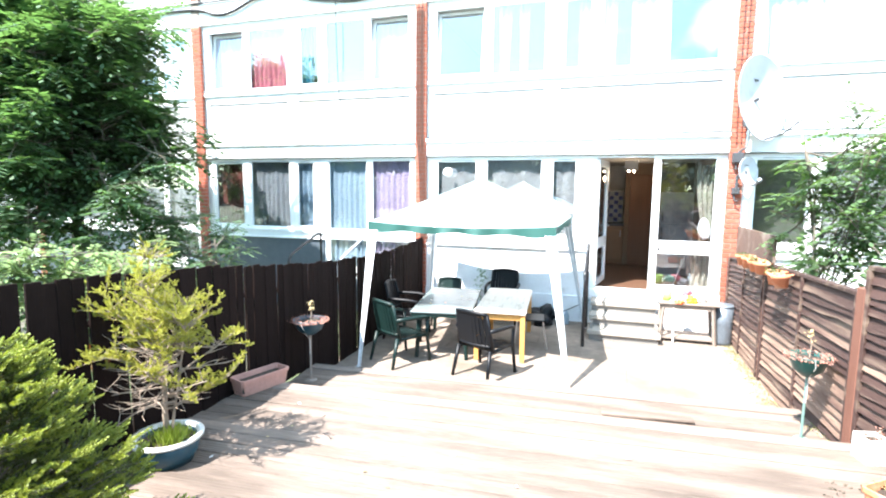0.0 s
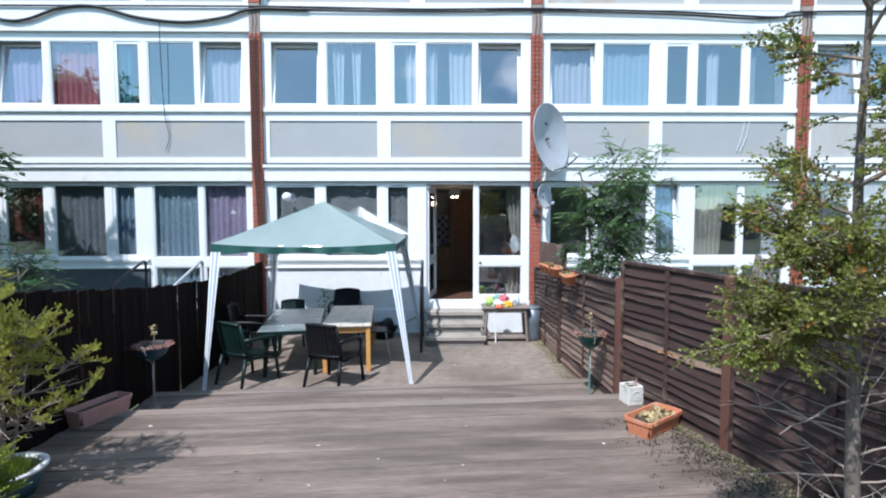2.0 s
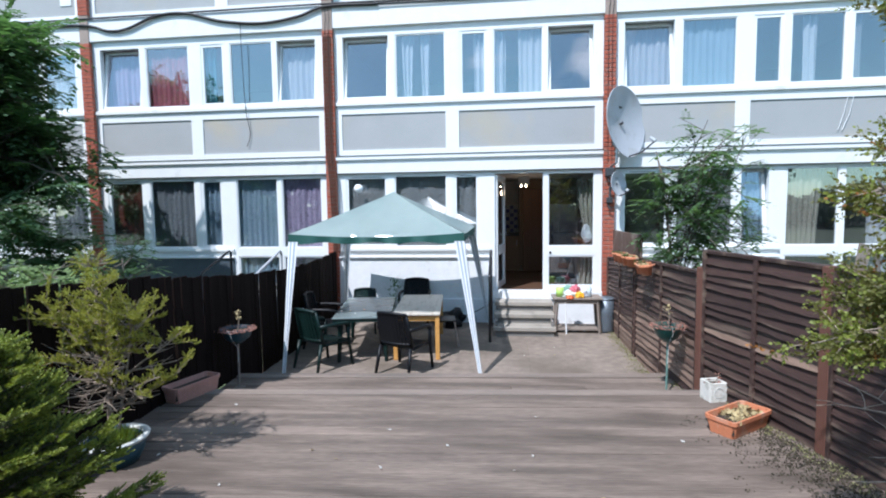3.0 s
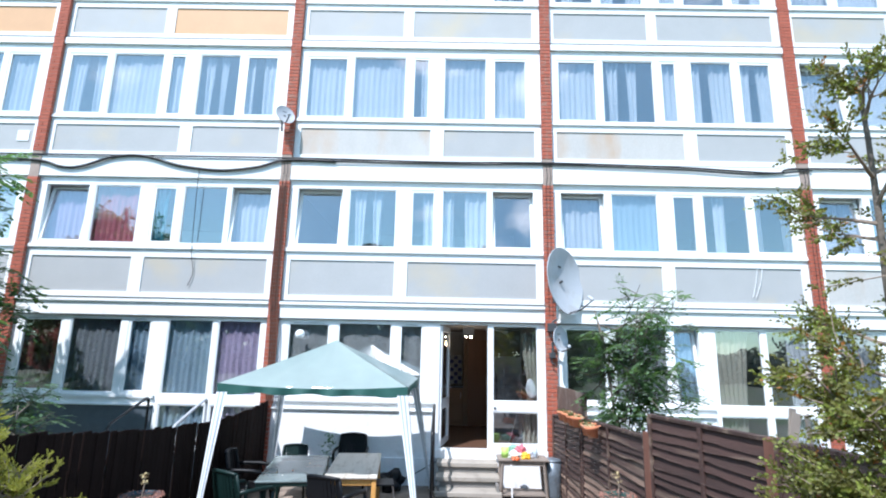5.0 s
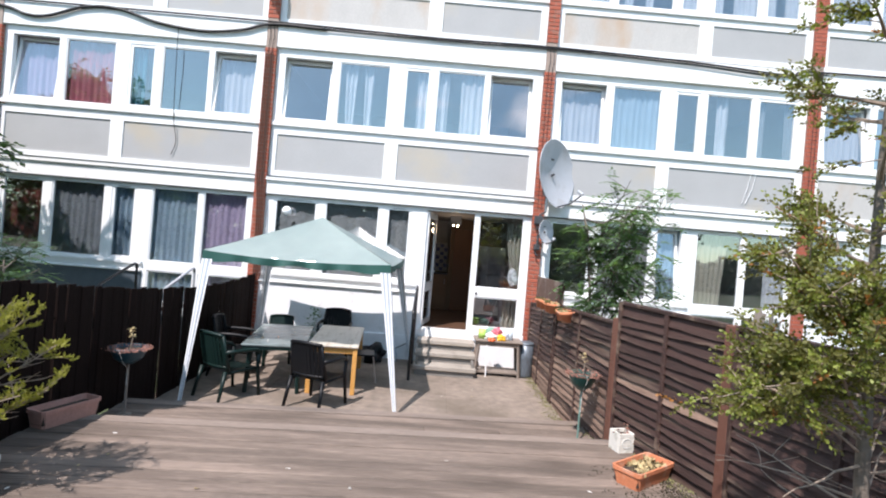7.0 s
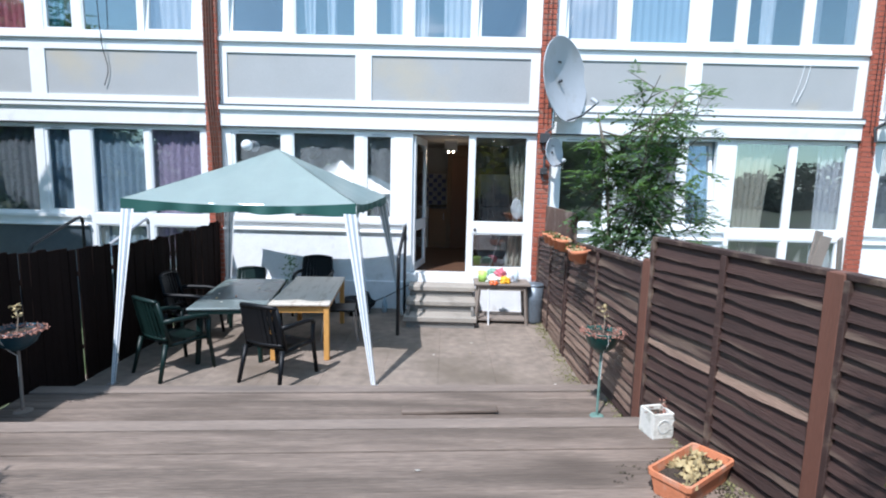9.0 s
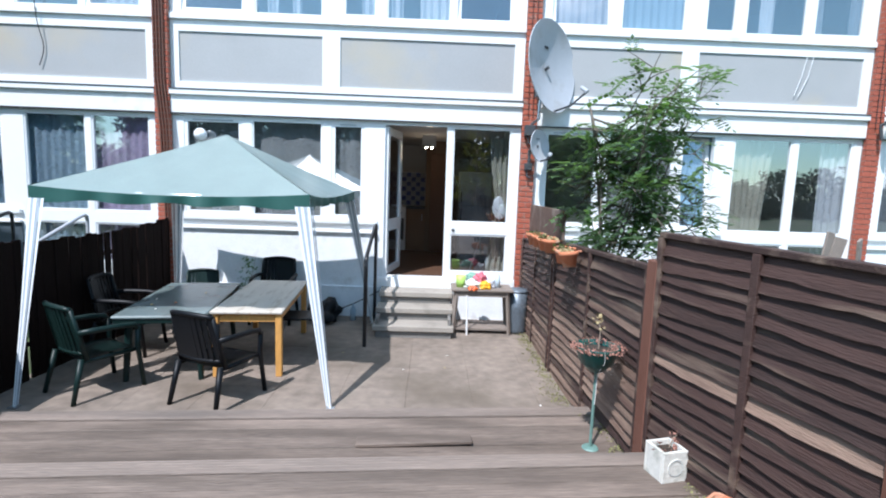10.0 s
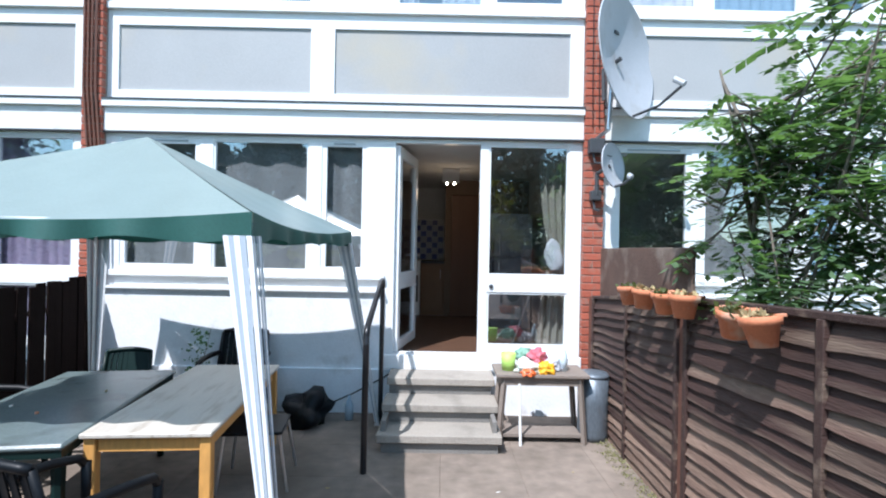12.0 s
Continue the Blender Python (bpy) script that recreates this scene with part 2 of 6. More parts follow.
WHITESTONE = mat("white_stone_planter", (0.66, 0.64, 0.58), 0.85, var=0.12, scale=9, bump=0.35, stain=(0.36, 0.36, 0.30), stain_scale=9)
DISH = mat("grey_dish_paint", (0.42, 0.44, 0.47), 0.45, var=0.07, bump=0.03, stain=(0.33, 0.33, 0.33), stain_scale=3)
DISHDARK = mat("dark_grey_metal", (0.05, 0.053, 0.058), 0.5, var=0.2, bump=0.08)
CABLE = mat("black_cable", (0.012, 0.012, 0.013), 0.5, var=0.1, bump=0)
BARK = mat("grey_bark", (0.15, 0.125, 0.10), 0.9, var=0.3, scale=14, bump=0.6)
TWIG = mat("pale_twig", (0.28, 0.22, 0.17), 0.9, var=0.3, scale=20, bump=0.3)
ROWAN = mat("rowan_leaf", (0.11, 0.18, 0.09), 0.5, var=0.5, island=0.9, bump=0, through_light=(0.42, (1.5, 1.7, 0.7)))
ASH = mat("ash_leaf", (0.085, 0.15, 0.08), 0.5, var=0.5, island=0.9, bump=0, through_light=(0.42, (1.5, 1.7, 0.7)))
YEW = mat("yellow_green_needle", (0.20, 0.235, 0.042), 0.55, var=0.5, island=0.9, bump=0, through_light=(0.3, (1.5, 1.5, 0.6)))
LIME = mat("lime_green_leaf", (0.285, 0.285, 0.045), 0.55, var=0.4, island=0.9, bump=0, through_light=(0.3, (1.4, 1.4, 0.6)))
HEDGE = mat("pale_green_leaf", (0.20, 0.28, 0.11), 0.55, var=0.4, island=0.9, bump=0, through_light=(0.3, (1.3, 1.4, 0.8)))
BRONZE = mat("bronze_green_needle", (0.135, 0.135, 0.035), 0.6, var=0.5, island=0.9, bump=0, through_light=(0.35, (1.5, 1.4, 0.6)))
OLIVE = mat("olive_needle", (0.075, 0.095, 0.024), 0.6, var=0.5, island=0.9, bump=0, through_light=(0.3, (1.5, 1.4, 0.6)))
RUSTLEAF = mat("rusty_leaf", (0.33, 0.14, 0.03), 0.6, var=0.4, island=0.8, bump=0, through_light=(0.3, (1.3, 1.2, 0.8)))
GRASS = mat("bright_grass", (0.21, 0.27, 0.03), 0.6, var=0.4, island=0.8, bump=0, through_light=(0.3, (1.3, 1.4, 0.6)))
FARLEAF = mat("far_foliage", (0.11, 0.125, 0.085), 0.7, var=0.5, island=0.9, bump=0)
EARTH = mat("garden_ground", (0.10, 0.095, 0.07), 0.95, var=0.4, scale=0.8, fine=20, bump=0.6, stain=(0.06, 0.09, 0.03), stain_scale=0.4, stain_at=(0.42, 0.6))
ROOFING = mat("roof_felt", (0.12, 0.12, 0.12), 0.9)
MOSSY = mat("dry_moss", (0.20, 0.19, 0.085), 0.95, var=0.5, island=0.8, bump=0)
# leaf mould colour that also carries the conifer's shade on the deck
MOULDSHADE = mat("dark_mould_and_shade", (0.055, 0.045, 0.028), 0.95, var=0.5, island=0.8, bump=0)
DEBRIS = mat("pale_litter", (0.72, 0.70, 0.66), 0.8, var=0.2, bump=0)
CURTAIN = {}
for key, c, words in (("w", (0.84, 0.86, 0.89), "white sheer"), ("b", (0.48, 0.63, 0.75), "pale blue"), ("p", (0.72, 0.25, 0.31), "rose red"), ("l", (0.72, 0.60, 0.80), "lilac"),
                      ("t", (0.06, 0.33, 0.45), "teal"), ("g", (0.36, 0.39, 0.42), "grey net"), ("r", (0.23, 0.055, 0.045), "dark red"), ("c", (0.60, 0.57, 0.47), "cream patterned"), ("k", (0.55, 0.56, 0.56), "plain grey")):
    CURTAIN[key] = (mat("curtain_" + words.replace(" ", "_"), c, 0.85, var=0.12, scale=5, fine=80, bump=0.1, through_light=(0.3, (1, 1, 1))), words)


# ---- building blocks ----
def box(bm, x0, x1, y0, y1, z0, z1, bevel=0.0, m=None):
    v = bmesh.ops.create_cube(bm, size=1.0, matrix=Matrix.LocRotScale(((x0 + x1) / 2, (y0 + y1) / 2, (z0 + z1) / 2), None, (x1 - x0, y1 - y0, z1 - z0)))["verts"]
    if m is not None:
        bmesh.ops.transform(bm, matrix=m, verts=v)
    if bevel:
        bmesh.ops.bevel(bm, geom=list({e for q in v for e in q.link_edges}), offset=bevel, segments=1, affect="EDGES")
    return bm


def tube(bm, points, r, sides=8, r_end=None, cap=True):
    """A round bar along a line of points, tapering to r_end."""
    points = [Vector(p) for p in points]
    r_end = r if r_end is None else r_end
    rings, side = [], None
    for i, p in enumerate(points):
        d = (points[min(i + 1, len(points) - 1)] - points[max(i - 1, 0)]).normalized()
        ref = side if side is not None else (Vector((0, 0, 1)) if abs(d.z) < 0.9 else Vector((1, 0, 0)))
        a = d.cross(ref).normalized() if side is None else (side - d * side.dot(d)).normalized()
        side = a
        b = d.cross(a)
        rr = r + (r_end - r) * i / max(len(points) - 1, 1)
        rings.append([bm.verts.new(p + (a * math.cos(2 * math.pi * k / sides) + b * math.sin(2 * math.pi * k / sides)) * rr) for k in range(sides)])
    for s, t in zip(rings, rings[1:]):
        for k in range(sides):
            bm.faces.new((s[k], s[(k + 1) % sides], t[(k + 1) % sides], t[k]))
    if cap:
        bm.faces.new(rings[0][::-1])
        bm.faces.new(rings[-1])
    return bm


def lathe(bm, profile, sides=24, m=None, squash=(1, 1)):
    """A turned shape from (radius, height) pairs, closed where the radius is 0."""
    rings = []
    for r, z in profile:
        rings.append([bm.verts.new((r * squash[0] * math.cos(2 * math.pi * k / sides), r * squash[1] * math.sin(2 * math.pi * k / sides), z)) for k in range(sides)] if r > 1e-6
                     else [bm.verts.new((0, 0, z))])
    for s, t in zip(rings, rings[1:]):
        for k in range(sides):
            q = [s[k % len(s)], s[(k + 1) % len(s)], t[(k + 1) % len(t)], t[k % len(t)]]
            q = list(dict.fromkeys(q))
            if len(q) > 2:
                bm.faces.new(q)
    if m is not None:
        bmesh.ops.transform(bm, matrix=m, verts=[v for ring in rings for v in ring])
    return bm


def mesh_of(name, bm, material, smooth=False):
    me = bpy.data.meshes.new(name)
    bmesh.ops.recalc_face_normals(bm, faces=bm.faces)
    bm.to_mesh(me)
    bm.free()
    me.materials.append(material)
    if smooth:
        me.polygons.foreach_set("use_smooth", [True] * len(me.polygons))
    return me


def part(name, bm, material, parent, label="", smooth=False):
    ob = new(name, mesh_of(name, bm, material, smooth))
    ob.parent = parent
    return tagged(ob, label)


def piece(name, me, parent, m=None):
    """Another object on a shared mesh, under its parent."""
    ob = new(name, me)
    ob.parent = parent
    if m is not None:
        ob.matrix_basis = m
    return ob


def thing(name, label, category, m=None, group="", kind=""):
    ob = tagged(new(name), label, category, group, kind)
    if m is not None:
        ob.matrix_basis = m
    return ob


def solid(name, bm, material, label, category, m=None, group="", kind="", smooth=False):
    ob = tagged(new(name, mesh_of(name, bm, material, smooth)), label, category, group, kind)
    if m is not None:
        ob.matrix_basis = m
    return ob


def B(*a, **k):
    return box(bmesh.new(), *a, **k)


def T(*a, **k):
    return tube(bmesh.new(), *a, **k)


def L(*a, **k):
    return lathe(bmesh.new(), *a, **k)


def cloth_mesh(verts, faces, material, name, smooth=True):
    me = bpy.data.meshes.new(name)
    me.from_pydata(verts, [], faces)
    me.materials.append(material)
    if smooth:
        me.polygons.foreach_set("use_smooth", [True] * len(me.polygons))
    return me


# ---- plan ----
FY = 9.02                      # face of the building
PITCH, COL0 = 5.04, -2.96      # spacing of the brick piers, and the pier left of the flat with the open door
MID, UP = 0.178, 0.356         # the two raised levels of decking
SKEW = 0.075                   # the decking is not quite square to the building


def bay_x(b):
    """Centre of a brick pier; the bays on either side of the middle one are a little narrower."""
    return COL0 + (4.87 * b if b < 0 else PITCH * min(b, 1) + 4.90 * max(b - 1, 0))


def bay_scale(b):
    return (bay_x(b + 1) - bay_x(b)) / PITCH

# ---- ground ----
bm = bmesh.new()
bmesh.ops.create_grid(bm, x_segments=2, y_segments=2, size=400)
bmesh.ops.translate(bm, vec=(0, 0, -0.16), verts=bm.verts)
solid("ground", bm, EARTH, "bare earth and thin grass around the gardens", "ground", kind="structure")

# ---- apartment building ----
building = thing("apartment_building", "four-storey block with white frames, grey panels and red brick piers", "building", kind="structure")
GROUND_PANES = [(0.25, 1.05), (1.185, 2.16), (2.29, 2.75), (3.04, 3.905), (3.99, 4.81)]
UPPER_PANES = [(0.26, 1.11), (1.24, 2.16), (2.42, 2.91), (3.025, 3.90), (3.99, 4.765)]
THIRD_PANES = [(0.23, 1.085), (1.18, 2.25), (2.37, 2.74), (3.01, 3.87), (3.985, 4.69)]
TOP_PANES = [(0.20, 1.10), (1.20, 2.12), (2.42, 2.87), (2.97, 3.87), (3.97, 4.69)]
#        sill, head, panes, spandrel from, to, spandrel spans
STOREYS = [
    (1.41, 2.735, GROUND_PANES, None, None, ()),
    (4.14, 5.28, UPPER_PANES, 3.22, 3.88, ((0.21, 2.156), (2.40, 4.80))),
    (6.745, 8.10, THIRD_PANES, 5.97, 6.53, ((0.21, 2.77), (3.03, 4.81))),
    (9.38, 10.56, TOP_PANES, 8.56, 9.16, ((0.20, 2.16), (2.37, 4.79))),
]
BAYS = range(-3, 4)
OPEN_TOPS = {(1, -1, 4), (1, -1, 0), (1, 0, 0), (1, 0, 4), (1, 1, 0), (1, 2, 0), (0, 1, 2), (3, 1, 0), (3, 1, 2), (3, 2, 0), (2, 2, 0), (3, 0, 4), (3, 2, 2)}
# in the middle bay, k is a flat sheet added for evenly grey panes
CURTAINS = {
    (0, -1): "rgbbl", (0, 0): "kkk--", (0, 1): "-kbqh", (1, -1): "lpv-w", (1, 0): "-ahe-", (1, 1): "wb-mf", (1, 2): "wbwbw",
    (2, -1): "dwwae", (2, 0): "wwhww", (2, 1): "wawed", (2, 2): "wwaww", (3, -1): "waddw", (3, 0): "wwewa", (3, 1): "mdw-d", (3, 2): "wwdaw",
    (1, -2): "wbw-w", (2, -2): "bdwww", (3, -2): "wwwww", (0, -2): "gg-gg", (0, 2): "gwg-g",
}
# part-drawn curtains: the stretches of the pane that they cover, how far they gather, and their cloth
PART_DRAWN = {
    "d": (((-0.04, 0.42), (0.60, 1.04)), 0.75, "w"), "a": (((0.10, 0.36), (0.48, 0.70)), 0.6, "w"), "h": (((0.50, 1.05),), 0.9, "w"),
    "e": (((-0.05, 0.26), (0.50, 1.05)), 0.92, "w"), "m": (((0.26, 0.55),), 0.9, "w"), "f": (((-0.05, 0.28), (0.75, 1.05)), 0.9, "g"),
    "v": (((-0.05, 0.55),), 0.95, "t"), "q": (((-0.05, 0.80),), 0.55, "c"),
}


def holes(bm, u0, u1, z0, z1, openings, y0, y1):
    """A slab in the plane of the facade with rectangular openings cut through it."""
    us = sorted({u0, u1, *[o[0] for o in openings], *[o[1] for o in openings]})
    zs = sorted({z0, z1, *[o[2] for o in openings], *[o[3] for o in openings]})
    cells = {}
    for i in range(len(us) - 1):
        for j in range(len(zs) - 1):
            cu, cz = (us[i] + us[i + 1]) / 2, (zs[j] + zs[j + 1]) / 2
            cells[i, j] = not any(a < cu < b and c < cz < d for a, b, c, d in openings)
    grid = {}

    def vert(i, j, y):
        if (i, j, y) not in grid:
            grid[i, j, y] = bm.verts.new((us[i], y, zs[j]))
        return grid[i, j, y]

    for (i, j), full in cells.items():
        if not full:
            continue
        for y in (y0, y1):
            bm.faces.new([vert(i, j, y), vert(i + 1, j, y), vert(i + 1, j + 1, y), vert(i, j + 1, y)])
        for (di, dj), (a, b) in {(-1, 0): ((0, 0), (0, 1)), (1, 0): ((1, 0), (1, 1)), (0, -1): ((0, 0), (1, 0)), (0, 1): ((0, 1), (1, 1))}.items():
            if not cells.get((i + di, j + dj), False):
                bm.faces.new([vert(i + a[0], j + a[1], y0), vert(i + b[0], j + b[1], y0), vert(i + b[0], j + b[1], y1), vert(i + a[0], j + a[1], y1)])
    return bm


def curtain(x0, x1, z0, z1, y, key, gather=1.0):
    """A hanging cloth with soft folds; gather below 1 draws it together towards its foot."""
    rng = random.Random(int(x0 * 911 + z0 * 37))
    n, rows, waves, ph = 36, 5, (x1 - x0) * 9, rng.random() * 6
    verts, faces = [], []
    for j in range(rows + 1):
        f = j / rows
        g = 1 + (gather - 1) * f ** 0.8
        for i in range(n + 1):
            s = i / n
            x = x0 + (x1 - x0) * (0.5 + (s - 0.5) * g)
            verts.append((x, y + (0.002 if key == "k" else 0.022) * math.sin(waves * 2 * math.pi * s + ph + 0.5 * math.sin(f * 3)) * (0.6 + 0.6 * f) + 0.012 * math.sin(17 * s + ph), z1 + (z0 - z1) * f))
    for j in range(rows):
        for i in range(n):
            a = j * (n + 1) + i
            faces.append((a, a + 1, a + n + 2, a + n + 1))
    material, words = CURTAIN[key]
    ob = new("curtain", cloth_mesh(verts, faces, material, "curtain"))
    return tagged(ob, words + " curtain hanging in folds behind a window", "curtain", "curtains of the block")


def sash(bm, u0, u1, z0, z1, w=0.05, y0=-0.045, y1=0.02):
    box(bm, u0, u0 + w, y0, y1, z0, z1)
    box(bm, u1 - w, u1, y0, y1, z0, z1)
    box(bm, u0 + w, u1 - w, y0, y1, z0, z0 + w)
    box(bm, u0 + w, u1 - w, y0, y1, z1 - w, z1)
    return bm


def window(parent, u0, u1, z0, z1, tilted=False, opener=False, vented=False):
    """One light: a thin frame set in its opening, and its pane. A tilted one leans inwards from its foot."""
    me = mesh_of("window", sash(bmesh.new(), 0, u1 - u0, 0, z1 - z0, 0.05 if (opener or tilted) else 0.022, -0.02, 0.03), UPVC)
    m = pose(u0, FY + 0.03, z0, -7 if tilted else 0)
    w = piece("window", me, parent, m)
    e = 0.045 if (opener or tilted) else 0.02
    pane = part("pane", B(e, u1 - u0 - e, 0.0, 0.006, e, z1 - z0 - e), GLASS, w)
    pane.visible_shadow = False
    if vented and opener:
        part("vent", B(0.12, u1 - u0 - 0.12, -0.034, -0.021, z1 - z0 - 0.032, z1 - z0 - 0.016, 0.003), DISH, w)
    return w


def spandrel(parent, x0, x1, z0, z1, material, label=""):
    return part("spandrel_panel", B(x0 - 0.01, x1 + 0.01, FY + 0.02, FY + 0.05, z0 - 0.01, z1 + 0.01), material, parent, label)


for b in BAYS:
    left, right = bay_x(b) + 0.1, bay_x(b + 1) - 0.1
    base, k_bay = bay_x(b), bay_scale(b)
    storeys = [(a0, a1, [(u * k_bay, v * k_bay) for u, v in ps], a2, a3, [(u * k_bay, v * k_bay) for u, v in sp]) for a0, a1, ps, a2, a3, sp in STOREYS]
    own = b == 0
    frame_bm = bmesh.new()
    cuts = []
    for s, (sill, head, panes, sp0, sp1, spans) in enumerate(storeys):
        for i, (u0, u1) in enumerate(panes):
            if s == 0 and i >= 3:
                low, mid0, mid1 = 0.60, 1.235, 1.40
                if i == 3 and own:
                    cuts.append((base + u0, base + u1, 0.60, head))
                else:
                    cuts.append((base + u0, base + u1, mid1, head))
                    cuts.append((base + u0, base + u1, low + 0.08, mid0))
                continue
            cuts.append((base + u0, base + u1, sill, head))
        for u0, u1 in spans:
            cuts.append((base + u0, base + u1, sp0, sp1))
    # openings that reach into the wall under the ground-floor windows are left white
    holes(frame_bm, left, right, 0.46, 10.69, cuts, FY, FY + 0.09)
    part("facade_frame", frame_bm, UPVC, building)
    for z0, z1, out in ((2.79, 3.03, 0.05), (3.03, 3.10, 0.09), (5.43, 5.83, 0.06), (8.28, 8.42, 0.05), (10.70, 11.08, 0.10),
                        (4.03, 4.10, 0.04), (6.66, 6.72, 0.035), (9.29, 9.35, 0.035)):
        part("fascia", B(left - (0.1 if z0 > 10 or 5.4 < z0 < 5.5 else 0), right + (0.1 if z0 > 10 or 5.4 < z0 < 5.5 else 0), FY - out, FY - 0.002, z0, z1, 0.004), WHITE, building)
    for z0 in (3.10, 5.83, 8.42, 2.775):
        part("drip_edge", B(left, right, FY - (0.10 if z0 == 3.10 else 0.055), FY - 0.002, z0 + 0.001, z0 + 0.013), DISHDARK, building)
    for s, (sill, head, panes, sp0, sp1, spans) in enumerate(storeys):
        for k, (u0, u1) in enumerate(spans):
            m, lab = PANEL, ""
            if (s, b, k) in ((3, -1, 1), (3, -2, 0), (3, -2, 1)):
                m, lab = ORANGE, "orange replacement board"
            elif (s, b, k) in ((2, 0, 0), (1, 2, 0), (2, 1, 0)):
                m, lab = RUSTY, "rust-streaked grey panel"
            spandrel(building, base + u0, base + u1, sp0, sp1, m, lab)
        for i, (u0, u1) in enumerate(panes):
            if s == 0 and i >= 3:
                if not (i == 3 and own):
                    window(building, base + u0, base + u1, 1.40, head)
                    window(building, base + u0, base + u1, 0.68, 1.235)
            else:
                window(building, base + u0, base + u1, sill, head, (s, b, i) in OPEN_TOPS, i in (0, 2, 4) if s else i in (0, 2), s == 0)
    # low wall under the window, with its ledge and plinth
    low_wall = bmesh.new()
    box(low_wall, left, base + 2.95 * k_bay, FY - 0.03, FY - 0.003, 0.44, 1.20)
    part("low_wall", low_wall, RENDER if b >= 0 else DARKPANEL, building)
    part("window_sill", B(left, base + 2.95 * k_bay, FY - 0.05, FY - 0.003, 1.335, 1.39, 0.004), UPVC, building)
    part("ledge", B(left, base + 2.95 * k_bay, FY - 0.07, FY - 0.003, 1.205, 1.235, 0.004), WHITE, building)
    part("plinth", B(left, right, FY - 0.06, FY + 0.09, -0.16, 0.44, 0.005), RENDER if b >= 0 else DARKPANEL, building)
    # rooms
    for s, (sill, head, panes, *_r) in enumerate(storeys):
        keys = CURTAINS.get((s, b), "wgwww")
        for i, (u0, u1) in enumerate(panes):
            key = keys[i]
            foot = (0.62 if s == 0 and i >= 3 else sill) - 0.02
            if key == "-":
                continue
            depth = FY + (0.20 if (s, b, i) in OPEN_TOPS else 0.11)
            if key in PART_DRAWN:
                stretches, gather, cloth = PART_DRAWN[key]
                for f0, f1 in stretches:
                    curtain(base + u0 + (u1 - u0) * f0, base + u0 + (u1 - u0) * f1, foot, head + 0.02, depth, cloth, gather)
            else:
                curtain(base + u0 - 0.05, base + u1 + 0.05, foot, head + 0.02, depth, key)
x_left, x_right = bay_x(-3), bay_x(4)
for z0, z1 in ((0.35, 0.52), (2.80, 3.10), (5.42, 5.80), (8.20, 8.45), (10.62, 10.95)):
    part("floor_slab", B(x_left, x_right, FY + 0.095, FY + 4.4, z0, z1), ROOMWALL, building)
for b in range(-3, 5):
    part("party_wall", B(bay_x(b) - 0.095, bay_x(b) + 0.095, FY + 0.02, FY + 4.4, -0.16, 10.62), ROOMWALL, building)
part("back_wall", B(x_left, x_right, FY + 4.405, FY + 4.6, -0.16, 11.0), ROOMWALL, building)
part("roof", B(x_left - 0.1, x_right + 0.1, FY - 0.12, FY + 4.7, 11.085, 11.13, 0.01), ROOFING, building)

# brick piers: single bricks up to the second storey beside the garden, joined brickwork elsewhere
PIER_W, COURSE = 0.20, 0.075
pier_parts = {}
for b in range(-3, 5):
    x = bay_x(b)
    core = bmesh.new()
    box(core, x - PIER_W / 2 + 0.006, x + PIER_W / 2 - 0.006, FY - 0.075, FY + 0.015, -0.16, 10.695)
    pier_parts[b] = part("brick_pier", core, MORTAR, building)
    if b not in (0, 1):
        far = bmesh.new()
        for c in range(int(10.68 / COURSE)):
            z = c * COURSE
            if 5.36 < z < 5.86:
                continue
            for x0, x1 in (((-0.5, 0.5),) if c % 2 else ((-0.5, -0.02), (0.02, 0.5))):
                box(far, x + x0 * PIER_W, x + x1 * PIER_W, FY - 0.083, FY - 0.02, z + 0.005, z + COURSE - 0.006)
        tagged(part("brickwork", far, BRICKFAR, pier_parts[b]), kind="stuff")

# ---- the flat with the open door ----
room_floor = solid("room_floor", B(bay_x(0) + 0.1, bay_x(1) - 0.1, FY + 0.0955, FY + 4.4, 0.521, 0.56), ROOMFLOOR, "brown laminate floor inside the flat", "floor", kind="structure")
sill = solid("door_sill", B(0.0, 1.98, FY - 0.10, FY - 0.061, 0.455, 0.595, 0.006), UPVC, "white door sill above the top step", "sill", kind="structure")


def door_leaf():
    d = thing("door_1", "white glazed door standing open into the room", "door", pose(0.10, FY + 0.045, 0.605, 0, 0, 80), kind="structure")
    bm = bmesh.new()
    holes(bm, 0.0, 0.84, 0.0, 2.11, [(0.10, 0.74, 0.80, 2.00), (0.10, 0.74, 0.10, 0.63)], -0.025, 0.025)
    part("leaf", bm, UPVC, d)
    for z0, z1 in ((0.80, 2.00), (0.10, 0.63)):
        p = part("pane", B(0.10, 0.74, -0.003, 0.003, z0, z1), GLASS, d)
        p.visible_shadow = False
    part("handle", T([(0.79, -0.03, 0.98), (0.79, -0.07, 0.98), (0.70, -0.07, 0.98)], 0.009), CHROME, d)
    return d


door_leaf()
solid("door_lock", L([(0, 0), (0.022, 0), (0.022, 0.012), (0.0, 0.016)], 14, pose(1.075, FY - 0.001, 1.29, 90)), DISHDARK, "round dark lock on the white door frame", "lock")

